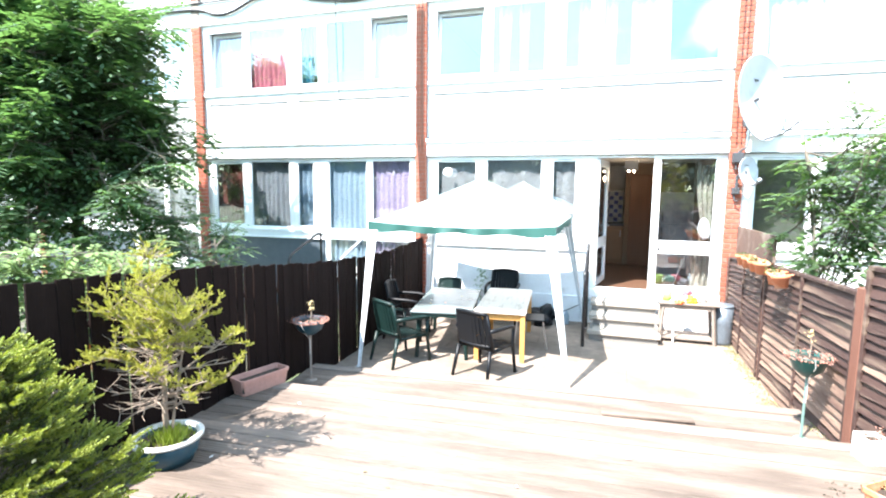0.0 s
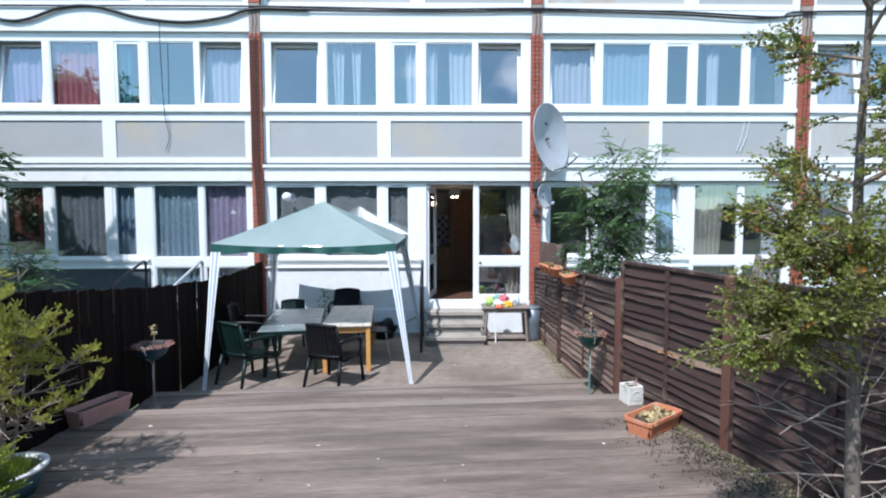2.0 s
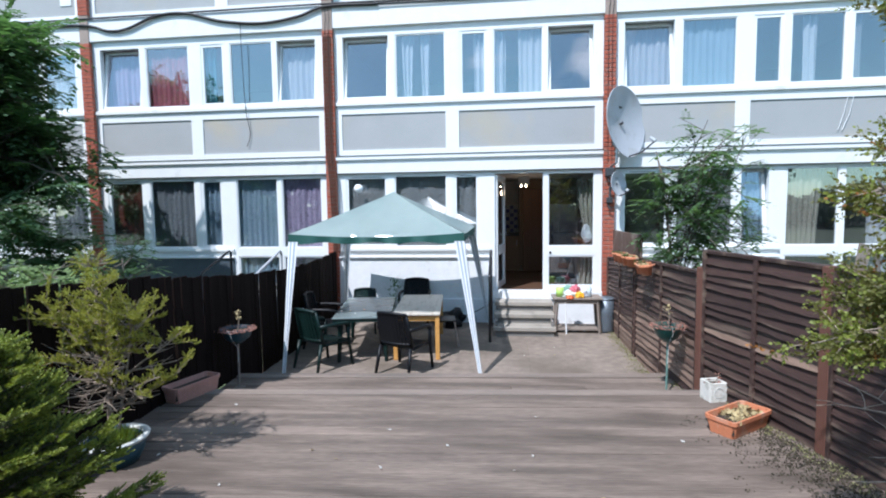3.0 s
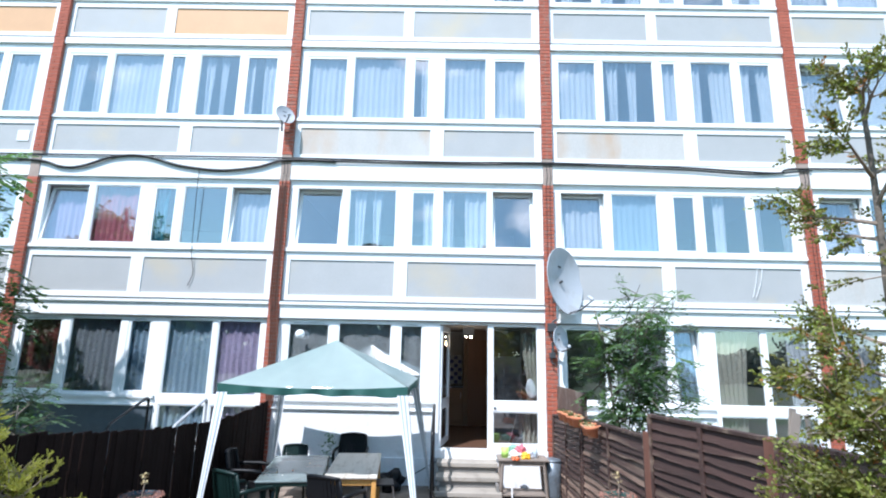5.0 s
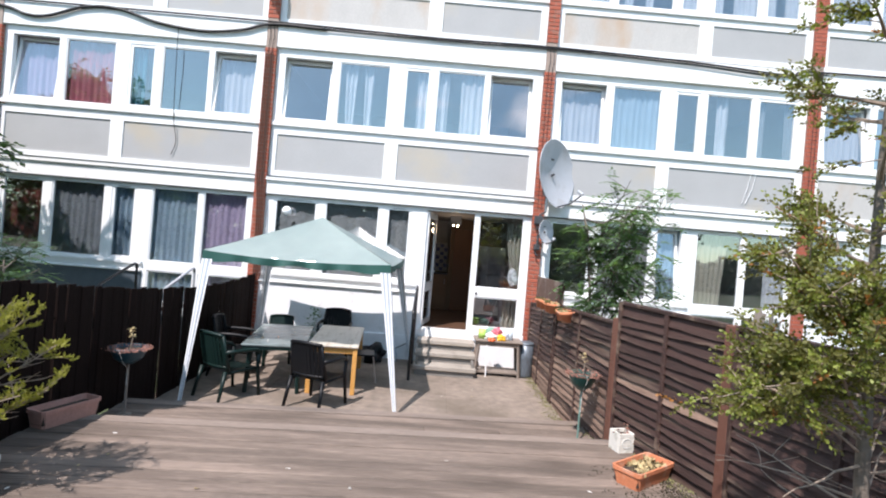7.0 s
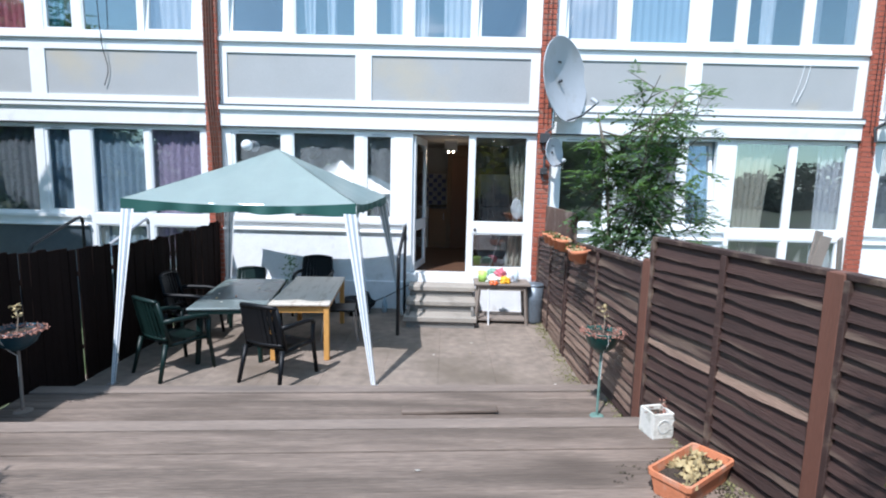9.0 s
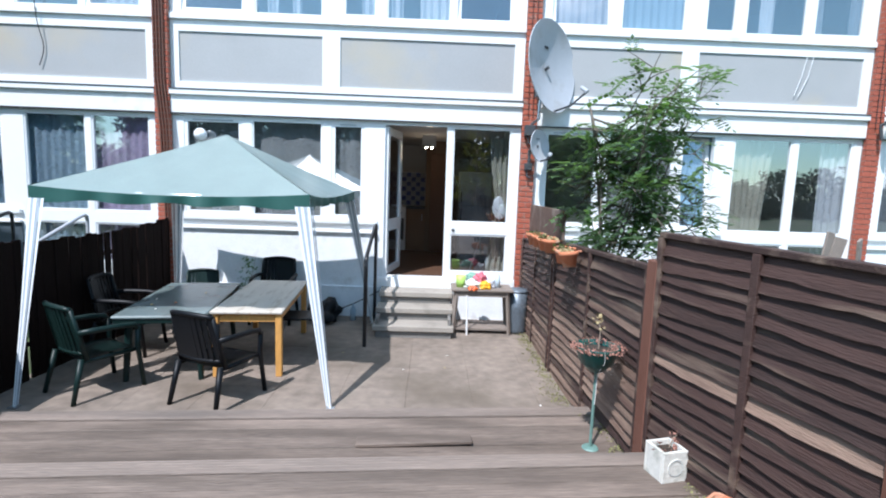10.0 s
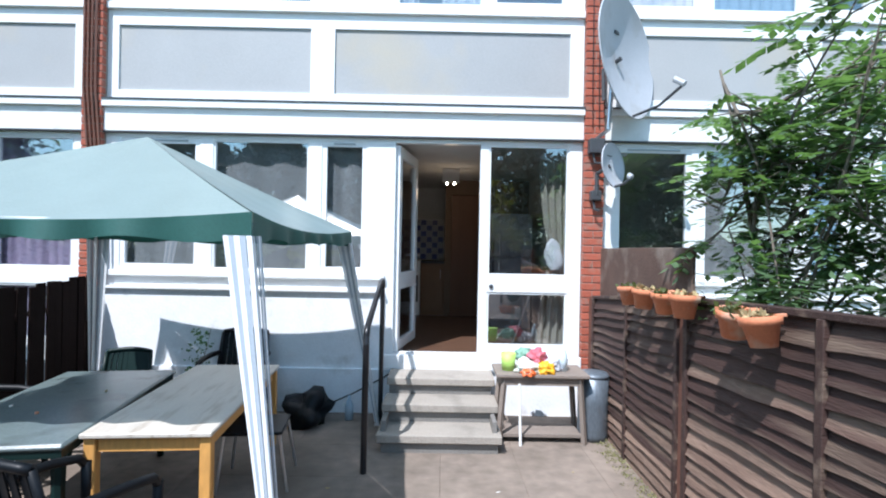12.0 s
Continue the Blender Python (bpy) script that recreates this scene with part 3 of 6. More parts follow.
# ---- decking ----
ROT = math.atan(SKEW)
deck_low = solid("paving_base", B(-3.0, 2.6, 3.0, 9.0, -0.155, -0.035), UNDER, "dark bed under the lower paving", "paving", kind="structure")
deck_mid = solid("deck_middle_base", B(-2.9, 2.45, -0.6, 0.52, -0.03, MID - 0.03, m=Matrix.Translation((0, 4.92, 0)) @ Matrix.Rotation(ROT, 4, "Z")), UNDER, "dark joists under the middle step of decking", "decking", kind="structure")
deck_up = solid("deck_upper_base", B(-3.1, 3.6, -8.0, -0.03, -0.15, UP - 0.03, m=Matrix.Translation((0, 4.44, 0)) @ Matrix.Rotation(ROT, 4, "Z")), UNDER, "dark joists under the upper decking", "decking", kind="structure")


def board_mesh(length, width, thick, material, name, groove=True):
    """A deck board with shallow grooves along its upper face."""
    prof = [(-width / 2, 0), (width / 2, 0), (width / 2, thick - 0.004), (width / 2 - 0.004, thick)]
    if groove:
        n = 5
        for k in range(n):
            y = width / 2 - width * (k + 0.5) / n
            prof += [(y + 0.006, thick), (y + 0.003, thick - 0.0018), (y - 0.003, thick - 0.0018), (y - 0.006, thick)]
    prof += [(-width / 2 + 0.004, thick), (-width / 2, thick - 0.004)]
    bm = bmesh.new()
    a = [bm.verts.new((0, y, z)) for y, z in prof]
    c = [bm.verts.new((length, y, z)) for y, z in prof]
    for i in range(len(prof)):
        j = (i + 1) % len(prof)
        bm.faces.new((a[i], a[j], c[j], c[i]))
    bm.faces.new(a[::-1])
    bm.faces.new(c)
    return mesh_of(name, bm, material)


# ---- fence of the left side: dark upright boards ----
def left_top(y):
    pts = [(-5, 1.70), (2.0, 1.66), (3.3, 1.585), (4.2, 1.485), (5.0, 1.39), (6.0, 1.305), (7.0, 1.26), (8.2, 1.28), (9.0, 1.34)]
    for (a, za), (b, zb) in zip(pts, pts[1:]):
        if y <= b:
            return za + (zb - za) * max(0, (y - a) / (b - a))
    return pts[-1][1]


left_fence = thing("board_fence", "sagging close-board fence of dark stained upright boards", "fence", kind="structure")
rails = bmesh.new()
for k in range(12):
    y0, y1 = -3.4 + k * 1.03, -3.4 + (k + 1) * 1.03
    for f in (0.3, 0.82):
        a, c = -0.1 + (left_top(y0) + 0.1) * f, -0.1 + (left_top(y1) + 0.1) * f
        tube(rails, [(-2.955, y0, a), (-2.955, y1, c)], 0.024, 4)
part("rail", rails, DARKFENCE, left_fence)
for y in (-3.3, -1.4, 0.5, 2.4, 4.3, 6.2, 8.1, 8.93):
    part("post", B(-3.04, -2.975, y - 0.04, y + 0.04, -0.16, left_top(y) - 0.03, 0.005), DARKFENCE, left_fence)

# ---- fence of the right side: waney lap panels ----
RIGHT = [(2.10, 8.88, 1.24), (2.09, 6.97, 1.40), (2.13, 4.70, 1.50), (2.47, 3.36, 1.66), (2.80, 1.75, 1.68), (3.05, 0.1, 1.68), (3.25, -1.7, 1.68), (3.4, -3.5, 1.68)]


def right_foot(y):
    return -0.02 if y > 5.5 else MID if y > 4.7 else UP


right_fence = thing("lap_fence", "brown waney-lap fence panels between red-brown posts", "fence", kind="structure")
HI = {0: (1.22, 1.38), 1: (1.385, 1.47), 2: (1.68, 1.67), 3: (1.67, 1.67), 4: (1.66, 1.68), 5: (1.68, 1.68), 6: (1.68, 1.68)}

# ---- steps and rail ----
steps = thing("door_steps", "three weathered wooden steps up to the door", "steps", kind="structure")
for k, (y, z) in enumerate(((7.93, 0.155), (8.24, 0.31), (8.55, 0.46))):
    part("tread", B(0.06 - 0.01 * (2 - k) + 0.02, 1.08, y, y + (0.35 if k < 2 else 0.40), z - 0.065, z, 0.006), CONCRETE, steps)
    part("riser", B(0.10, 1.05, y + 0.04, y + 0.075, max(0.0, z - 0.22), z - 0.067), RISER, steps)
part("stringer", B(0.09, 0.13, 8.02, 8.95, 0.0, 0.24), RISER, steps)
part("stringer", B(1.01, 1.045, 8.02, 8.95, 0.0, 0.24), RISER, steps)


def hand_rail(m, material=BLACKMETAL, label="black painted tube handrail beside the door steps"):
    r = thing("hand_rail", label, "handrail", m)
    part("post", T([(0, 0, 0), (0.005, 0.0, 0.95), (0.0, 0.02, 1.0)], 0.024, 10), material, r)
    part("post", T([(0, 1.05, 0.0), (0, 1.05, 1.30)], 0.022, 10), material, r)
    part("bar", T([(0.0, 0.015, 0.98), (0, 0.08, 1.06), (0, 0.92, 1.345), (0, 1.0, 1.36), (0, 1.04, 1.34), (0, 1.05, 1.29)], 0.024, 10), material, r, smooth=True)
    return r


hand_rail(pose(0.015, 7.58, 0))
hand_rail(pose(bay_x(-1) + 2.93, 7.68, 0))
hand_rail(pose(bay_x(-1) + 3.93, 7.68, 0), DISH, "pale grey tube handrail beside the next flat's door")


# ---- gazebo ----
def gazebo():
    g = thing("gazebo", "faded green fabric garden gazebo on striped white legs", "gazebo")
    x0, x1, y0, y1, ze, zp = -2.57, -0.26, 6.02, 8.45, 1.80, 2.37
    cx, cy, n = (x0 + x1) / 2, (y0 + y1) / 2, 14
    verts, faces = [], []
    # four sagging triangular panels
    corners = [(x0, y0), (x1, y0), (x1, y1), (x0, y1)]
    for k in range(4):
        (ax, ay), (bx, by) = corners[k], corners[(k + 1) % 4]
        base = len(verts)
        for j in range(n + 1):
            f = j / n
            for i in range(n + 1):
                s = i / n
                sag_edge = 0.05 * 4 * s * (1 - s) * (1 - f) ** 2
                sag = 0.07 * 4 * f * (1 - f) * (0.3 + 0.7 * 4 * s * (1 - s)) * 0.6
                px, py = ax + (bx - ax) * s, ay + (by - ay) * s
                inx, iny = (cx - px) * f, (cy - py) * f
                pull = 0.05 * 4 * s * (1 - s) * (1 - f)
                d = Vector((cx - (ax + bx) / 2, cy - (ay + by) / 2)).normalized()
                ripple = 0.006 * math.sin(s * 31 + k) * (1 - f)
                verts.append((px + inx + d.x * pull, py + iny + d.y * pull, ze + (zp - ze) * f - sag - sag_edge + ripple))
        for j in range(n):
            for i in range(n):
                a = base + j * (n + 1) + i
                faces.append((a, a + 1, a + n + 2, a + n + 1))
    roof = piece("canopy", cloth_mesh(verts, faces, CANVAS, "canopy"), g)
    for k in range(4):
        (ax, ay), (bx, by) = corners[k], corners[(k + 1) % 4]
        d = Vector((cx - (ax + bx) / 2, cy - (ay + by) / 2)).normalized()
        vv, ff = [], []
        for i in range(41):
            s = i / 40
            pull = 0.05 * 4 * s * (1 - s)
            top = ze - 0.05 * 4 * s * (1 - s) + 0.004
            wob = 0.014 * math.sin(s * 40 + k * 2) * 4 * s * (1 - s)
            x, y = ax + (bx - ax) * s + d.x * (pull - 0.004), ay + (by - ay) * s + d.y * (pull - 0.004)
            drop = 0.125 - 0.05 * 4 * s * (1 - s) + 0.012 * math.sin(s * 23 + k)
            vv += [(x, y, top), (x + d.x * wob, y + d.y * wob, top - drop * 0.5), (x + d.x * wob * 2, y + d.y * wob * 2, top - drop)]
        for i in range(40):
            for j in range(2):
                a = i * 3 + j
                ff.append((a, a + 3, a + 4, a + 1))
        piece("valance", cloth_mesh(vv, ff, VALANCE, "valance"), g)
    feet = [(-2.60, 5.77), (-0.05, 5.88), (0.0, 8.62), (-2.68, 8.62)]
    for k, ((tx, ty), (fx, fy)) in enumerate(zip(corners, feet)):
        sx, sy = (1 if tx < cx else -1), (1 if ty < cy else -1)
        leg = part("leg", T([(fx, fy, 0), (tx + sx * 0.02, ty + sy * 0.02, ze - 0.04)], 0.013, 8), UPVC, g, "white metal tube leg")
        # two tapering strips of cloth meet at the corner pole, each with pale and grey stripes
        for ux, uy, wide in ((sx, 0, 0.125), (0, sy, 0.105)):
            for s in range(5):
                vv = []
                for f in (0.0, 0.25, 0.5, 0.75, 1.0):
                    w = 0.035 + (wide - 0.035) * f ** 1.1
                    p = Vector((fx, fy, 0.02)).lerp(Vector((tx, ty, ze - 0.10)), f)
                    bulge = 0.012 * math.sin(math.pi * (s + 0.5) / 5) * (1 if uy else 1)
                    for e in (s / 5, (s + 1) / 5):
                        vv.append((p.x + ux * w * e - (sx * bulge if uy else 0), p.y + uy * w * e - (sy * bulge if ux else 0), p.z))
                ff = [(2 * q, 2 * q + 1, 2 * q + 3, 2 * q + 2) for q in range(4)]
                piece("leg_cloth", cloth_mesh(vv, ff, STRIPEW if s % 2 == 0 else STRIPEG, "leg_cloth"), leg)
        part("foot", B(fx - 0.035, fx + 0.035, fy - 0.035, fy + 0.035, 0, 0.006), CHROME, leg)
    for k in range(4):
        (ax, ay), (bx, by) = corners[k], corners[(k + 1) % 4]
        part("eave_bar", T([(ax + 0.09 * (1 if ax < cx else -1), ay + 0.09 * (1 if ay < cy else -1), ze - 0.04), (bx + 0.09 * (1 if bx < cx else -1), by + 0.09 * (1 if by < cy else -1), ze - 0.04)], 0.009, 6), CHROME, g)
        part("roof_bar", T([(ax + 0.09 * (1 if ax < cx else -1), ay + 0.09 * (1 if ay < cy else -1), ze - 0.06), (cx, cy, zp - 0.10)], 0.009, 6), CHROME, g)
    return g


gazebo()


# ---- furniture ----
def pine_table():
    t = thing("dining_table", "orange pine table with a weathered pale top", "table", pose(-1.05, 7.31, 0, 0, 0, 5))
    part("tabletop", B(-0.335, 0.335, -0.80, 0.80, 0.632, 0.66, 0.006), PINETOP, t)
    for s in (-1, 1):
        part("apron", B(s * 0.29 - 0.01, s * 0.29 + 0.01, -0.71, 0.71, 0.55, 0.63), PINE, t)
        part("apron", B(-0.26, 0.26, s * 0.745 - 0.01, s * 0.745 + 0.01, 0.55, 0.63), PINE, t)
        for q in (-1, 1):
            part("leg", B(s * 0.295 - 0.03, s * 0.295 + 0.03, q * 0.745 - 0.03, q * 0.745 + 0.03, 0, 0.63, 0.005), PINE, t)


def green_table():
    t = thing("garden_table", "grey-green plastic garden table with dark legs", "table", pose(-1.83, 7.10, 0, 0, 0, 9))
    bm = bmesh.new()
    box(bm, -0.40, 0.40, -0.80, 0.80, 0.615, 0.648, 0.012)
    part("tabletop", bm, TABLEGREEN, t)
    part("rim", B(-0.385, 0.385, -0.785, 0.785, 0.575, 0.614), CHAIRGREEN, t)
    for s in (-1, 1):
        for q in (-1, 1):
            part("leg", T([(s * 0.33, q * 0.70, 0), (s * 0.30, q * 0.64, 0.58)], 0.026, 8, 0.038), CHAIRGREEN, t)
    return t


def armchair(m, material, label, group="garden chairs"):
    """A moulded plastic armchair: curved slatted back, bowed arms, splayed legs."""
    c = thing("garden_chair", label, "chair", m, group)
    seat = bmesh.new()
    n = 8
    grid = []
    for i in range(n + 1):
        row = []
        for j in range(n + 1):
            u, v = i / n * 2 - 1, j / n
            x = u * (0.225 - 0.02 * v)
            row.append(seat.verts.new((x, -0.22 + 0.44 * v, 0.385 - 0.025 * (1 - u * u) * math.sin(math.pi * v) + (0.018 * max(0, (0.2 - v)) * -5 if v < 0.2 else 0) - 0.02 * v)))
        grid.append(row)
    for i in range(n):
        for j in range(n):
            seat.faces.new((grid[i][j], grid[i + 1][j], grid[i + 1][j + 1], grid[i][j + 1]))
    bmesh.ops.solidify(seat, geom=seat.faces[:], thickness=0.02)
    part("seat", seat, material, c, smooth=True)

    def back_at(u, v):
        w = 0.235 - 0.02 * v
        return Vector((u * w, 0.21 + 0.10 * v + 0.05 * (1 - u * u) - 0.03, 0.36 + 0.44 * v + 0.02 * (1 - u * u) * v))

    part("top_rail", T([back_at(-1 + 0.2 * i, 1.0) for i in range(11)], 0.022, 8), material, c, smooth=True)
    part("lower_rail", T([back_at(-1 + 0.2 * i, 0.12) for i in range(11)], 0.018, 8), material, c, smooth=True)
    for i in range(9):
        u = -0.86 + i * 0.215
        bm = bmesh.new()
        pts = [back_at(u, v) for v in (0.12, 0.4, 0.7, 1.0)]
        for a, b in zip(pts, pts[1:]):
            q = [bm.verts.new(p + Vector((s * 0.0235, 0, 0))) for p, s in ((a, -1), (a, 1), (b, 1), (b, -1))]
            bm.faces.new(q)
        bmesh.ops.remove_doubles(bm, verts=bm.verts, dist=0.0005)
        bmesh.ops.solidify(bm, geom=bm.faces[:], thickness=0.008)
        part("slat", bm, material, c)
    for s in (-1, 1):
        part("back_post", T([back_at(s, 0.0), back_at(s, 0.5), back_at(s, 1.0)], 0.022, 8, 0.018), material, c, smooth=True)
        part("arm", T([(s * 0.235, 0.24, 0.60), (s * 0.262, 0.12, 0.605), (s * 0.268, -0.08, 0.60), (s * 0.258, -0.20, 0.585), (s * 0.25, -0.235, 0.54)], 0.026, 8, 0.022), material, c, smooth=True)
        part("front_leg", T([(s * 0.262, -0.27, 0), (s * 0.245, -0.23, 0.38), (s * 0.25, -0.235, 0.56)], 0.020, 8, 0.024), material, c, smooth=True)
        part("back_leg", T([(s * 0.25, 0.31, 0), (s * 0.225, 0.22, 0.37)], 0.019, 8, 0.027), material, c, smooth=True)
        part("side_rail", T([(s * 0.235, -0.23, 0.35), (s * 0.225, 0.2, 0.345)], 0.018, 6), material, c, smooth=True)
    return c


pine_table()
green_table()
armchair(pose(-1.06, 6.08, 0, 0, 0, 158), CHAIRBLACK, "black plastic armchair drawn up to the pine table")
armchair(pose(-2.20, 6.20, 0, 0, 0, 148), CHAIRGREEN, "dark green plastic armchair turned to the table")
armchair(pose(-2.52, 7.25, 0, 0, 0, 95), CHAIRBLACK, "black plastic armchair between fence and table")
armchair(pose(-2.19, 8.18, 0, 0, 0, 8) @ Matrix.Scale(0.86, 4), CHAIRGREEN, "dark green plastic armchair at the table's far end")
armchair(pose(-1.36, 8.64, 0, 0, 0, 2), CHAIRBLACK, "black slatted armchair backed against the white wall")


def steel_chair():
    c = thing("stool", "dark square stool on thin steel tube legs", "stool", pose(-0.72, 7.45, 0, 0, 0, -82))
    part("seat", B(-0.2, 0.2, -0.2, 0.2, 0.38, 0.40, 0.008), CHAIRBLACK, c)
    for s in (-1, 1):
        part("front_leg", T([(s * 0.21, -0.22, 0), (s * 0.18, -0.18, 0.38)], 0.010, 8), CHROME, c)
        part("back_leg", T([(s * 0.21, 0.24, 0), (s * 0.18, 0.18, 0.38)], 0.010, 8), CHROME, c)


steel_chair()


def small_table():
    t = thing("side_table", "grey weathered wooden side table with a lower shelf", "table", pose(1.45, 8.36, 0))
    part("tabletop", B(-0.40, 0.40, -0.20, 0.22, 0.575, 0.605, 0.005), OLDWOOD, t)
    for s in (-1, 1):
        for q in (-0.15, 0.17):
            part("leg", T([(s * 0.37, q, 0), (s * 0.325, q, 0.575)], 0.026, 4), OLDWOOD, t)
        part("side_rail", B(s * 0.345 - 0.012, s * 0.345 + 0.012, -0.15, 0.17, 0.50, 0.57), OLDWOOD, t)
    part("front_rail", B(-0.32, 0.32, -0.165, -0.145, 0.505, 0.572), OLDWOOD, t)
    part("shelf", B(-0.35, 0.35, -0.13, 0.16, 0.05, 0.075), OLDWOOD, t)


small_table()
solid("white_stick", T([(1.265, 8.165, 0.0), (1.25, 8.18, 0.52)], 0.012, 8), UPVC, "thin white plastic stick leaning on the side table", "stick")


def lumpy(r, squash, material, label, name, m, seed):
    bm = bmesh.new()
    bmesh.ops.create_icosphere(bm, subdivisions=4, radius=r)
    for v in bm.verts:
        v.co *= 1 + 0.55 * noise.noise(v.co * (2.2 / r) + Vector((seed, 0, 0))) + 0.45 * (0.35 - abs(noise.noise(v.co * (3.1 / r) + Vector((0, seed * 3, 0))))) + 0.16 * (0.3 - abs(noise.noise(v.co * (8 / r))))
        v.co.z = max(v.co.z * squash, -r * squash * 0.55)
    low = min(v.co.z for v in bm.verts)
    bmesh.ops.translate(bm, vec=(0, 0, -low), verts=bm.verts)
    return solid(name, bm, material, label, "clutter", m, "things piled on the side table", smooth=True)


def plain(name, c, rough=0.5):
    return mat(name, c, rough, var=0.15, bump=0.08)


TOP = 0.606
for args in (
    (0.075, 0.9, plain("red_plastic", (0.52, 0.13, 0.17)), "crumpled red plastic bag in the pile", "plastic_bag", pose(1.43, 8.38, TOP + 0.07), 1),
    (0.085, 0.75, plain("pale_grey_plastic", (0.55, 0.56, 0.60)), "crumpled grey plastic bag in the pile", "plastic_bag", pose(1.55, 8.36, TOP), 2),
    (0.075, 0.85, plain("green_plastic", (0.20, 0.36, 0.28)), "small green plastic bag in the pile", "plastic_bag", pose(1.33, 8.47, TOP + 0.06), 3),
    (0.07, 0.8, plain("yellow_plastic", (0.85, 0.42, 0.02)), "bright yellow cloth lying on the side table", "cloth", pose(1.48, 8.24, TOP), 4),
    (0.065, 0.9, plain("white_plastic", (0.75, 0.74, 0.76)), "white plastic tub in the pile", "plastic_tub", pose(1.33, 8.36, TOP), 5),
    (0.10, 0.5, plain("pale_bag", (0.62, 0.66, 0.58)), "pale translucent bag spread on the side table", "plastic_bag", pose(1.34, 8.27, TOP), 6),
    (0.05, 0.7, plain("orange_plastic", (0.75, 0.14, 0.03)), "orange flower head hanging off the table's edge", "flower", pose(1.32, 8.185, TOP - 0.012), 7),
):
    lumpy(*args)
solid("lime_tub", L([(0, 0), (0.055, 0), (0.068, 0.15), (0.060, 0.15), (0.05, 0.012), (0, 0.012)], 20), plain("lime_plastic", (0.47, 0.72, 0.16)), "pale lime plastic tub on the side table", "plastic tub", pose(1.17, 8.33, TOP), smooth=True)
solid("water_bottle", L([(0, 0), (0.035, 0), (0.037, 0.11), (0.030, 0.15), (0.012, 0.18), (0.012, 0.205), (0, 0.205)], 16), plain("pale_blue_plastic", (0.62, 0.72, 0.78), 0.2), "small pale plastic bottle on the side table", "bottle", pose(1.66, 8.34, TOP), smooth=True)


def bin_():
    b = thing("metal_bin", "blue-grey galvanised metal bin with a low domed lid", "bin", pose(1.94, 8.38, 0))
    part("body", L([(0, 0), (0.13, 0), (0.135, 0.05), (0.132, 0.3), (0.138, 0.57), (0.125, 0.57), (0.12, 0.03), (0, 0.03)], 28), GALV, b, smooth=True)
    part("lid", L([(0, 0.605), (0.06, 0.602), (0.125, 0.588), (0.142, 0.572), (0.142, 0.555), (0.139, 0.555)], 28), GALV, b, smooth=True)


bin_()
# black clutter and a water bottle by the wall
bm = bmesh.new()
bmesh.ops.create_icosphere(bm, subdivisions=3, radius=0.2)
for v in bm.verts:
    v.co *= 1 + 0.9 * noise.noise(v.co * 7 + Vector((3, 1, 0))) + 0.25 * noise.noise(v.co * 19)
    v.co.z = max(v.co.z * 0.8, -0.10)
bmesh.ops.translate(bm, vec=(0, 0, -min(v.co.z for v in bm.verts)), verts=bm.verts)
solid("rubbish_bag", bm, CHAIRBLACK, "black rubbish bag slumped against the white wall", "bag", pose(-0.66, 8.66, 0), smooth=True)
solid("plastic_bottle", L([(0, 0), (0.04, 0), (0.042, 0.14), (0.014, 0.2), (0.014, 0.23), (0, 0.23)], 16, pose(0, 0, 0)), plain("clear_blue_plastic", (0.40, 0.50, 0.58), 0.15), "clear plastic bottle standing by the wall", "bottle", pose(-0.30, 8.76, 0), smooth=True)
solid("wall_cable", T([(-0.52, 8.74, 0.14), (-0.3, 8.93, 0.20), (0.0, 8.94, 0.36), (0.06, 8.945, 0.40)], 0.007, 6), CABLE, "thin black cable sagging along the plinth", "cable")

# ---- pots and planters ----
def tuft(points, material, name, parent, seed, n, size, spread, up=0.6, label=""):
    """Loose small leaves scattered about points."""
    r = random.Random(seed)
    vv, ff = [], []
    for p in points:
        for _ in range(n):
            q = Vector(p) + Vector((r.gauss(0, spread), r.gauss(0, spread), abs(r.gauss(0, spread * up))))
            d = Vector((r.uniform(-1, 1), r.uniform(-1, 1), r.uniform(-0.3, 1))).normalized() * size * r.uniform(0.5, 1.2)
            s = d.cross(Vector((r.uniform(-1, 1), r.uniform(-1, 1), r.uniform(-1, 1)))).normalized() * d.length * 0.3
            k = len(vv)
            vv += [q, q + d * 0.5 + s, q + d, q + d * 0.5 - s]
            ff.append((k, k + 1, k + 2, k + 3))
    ob = piece(name, cloth_mesh([tuple(v) for v in vv], ff, material, name, False), parent)
    return tagged(ob, label, kind="stuff")


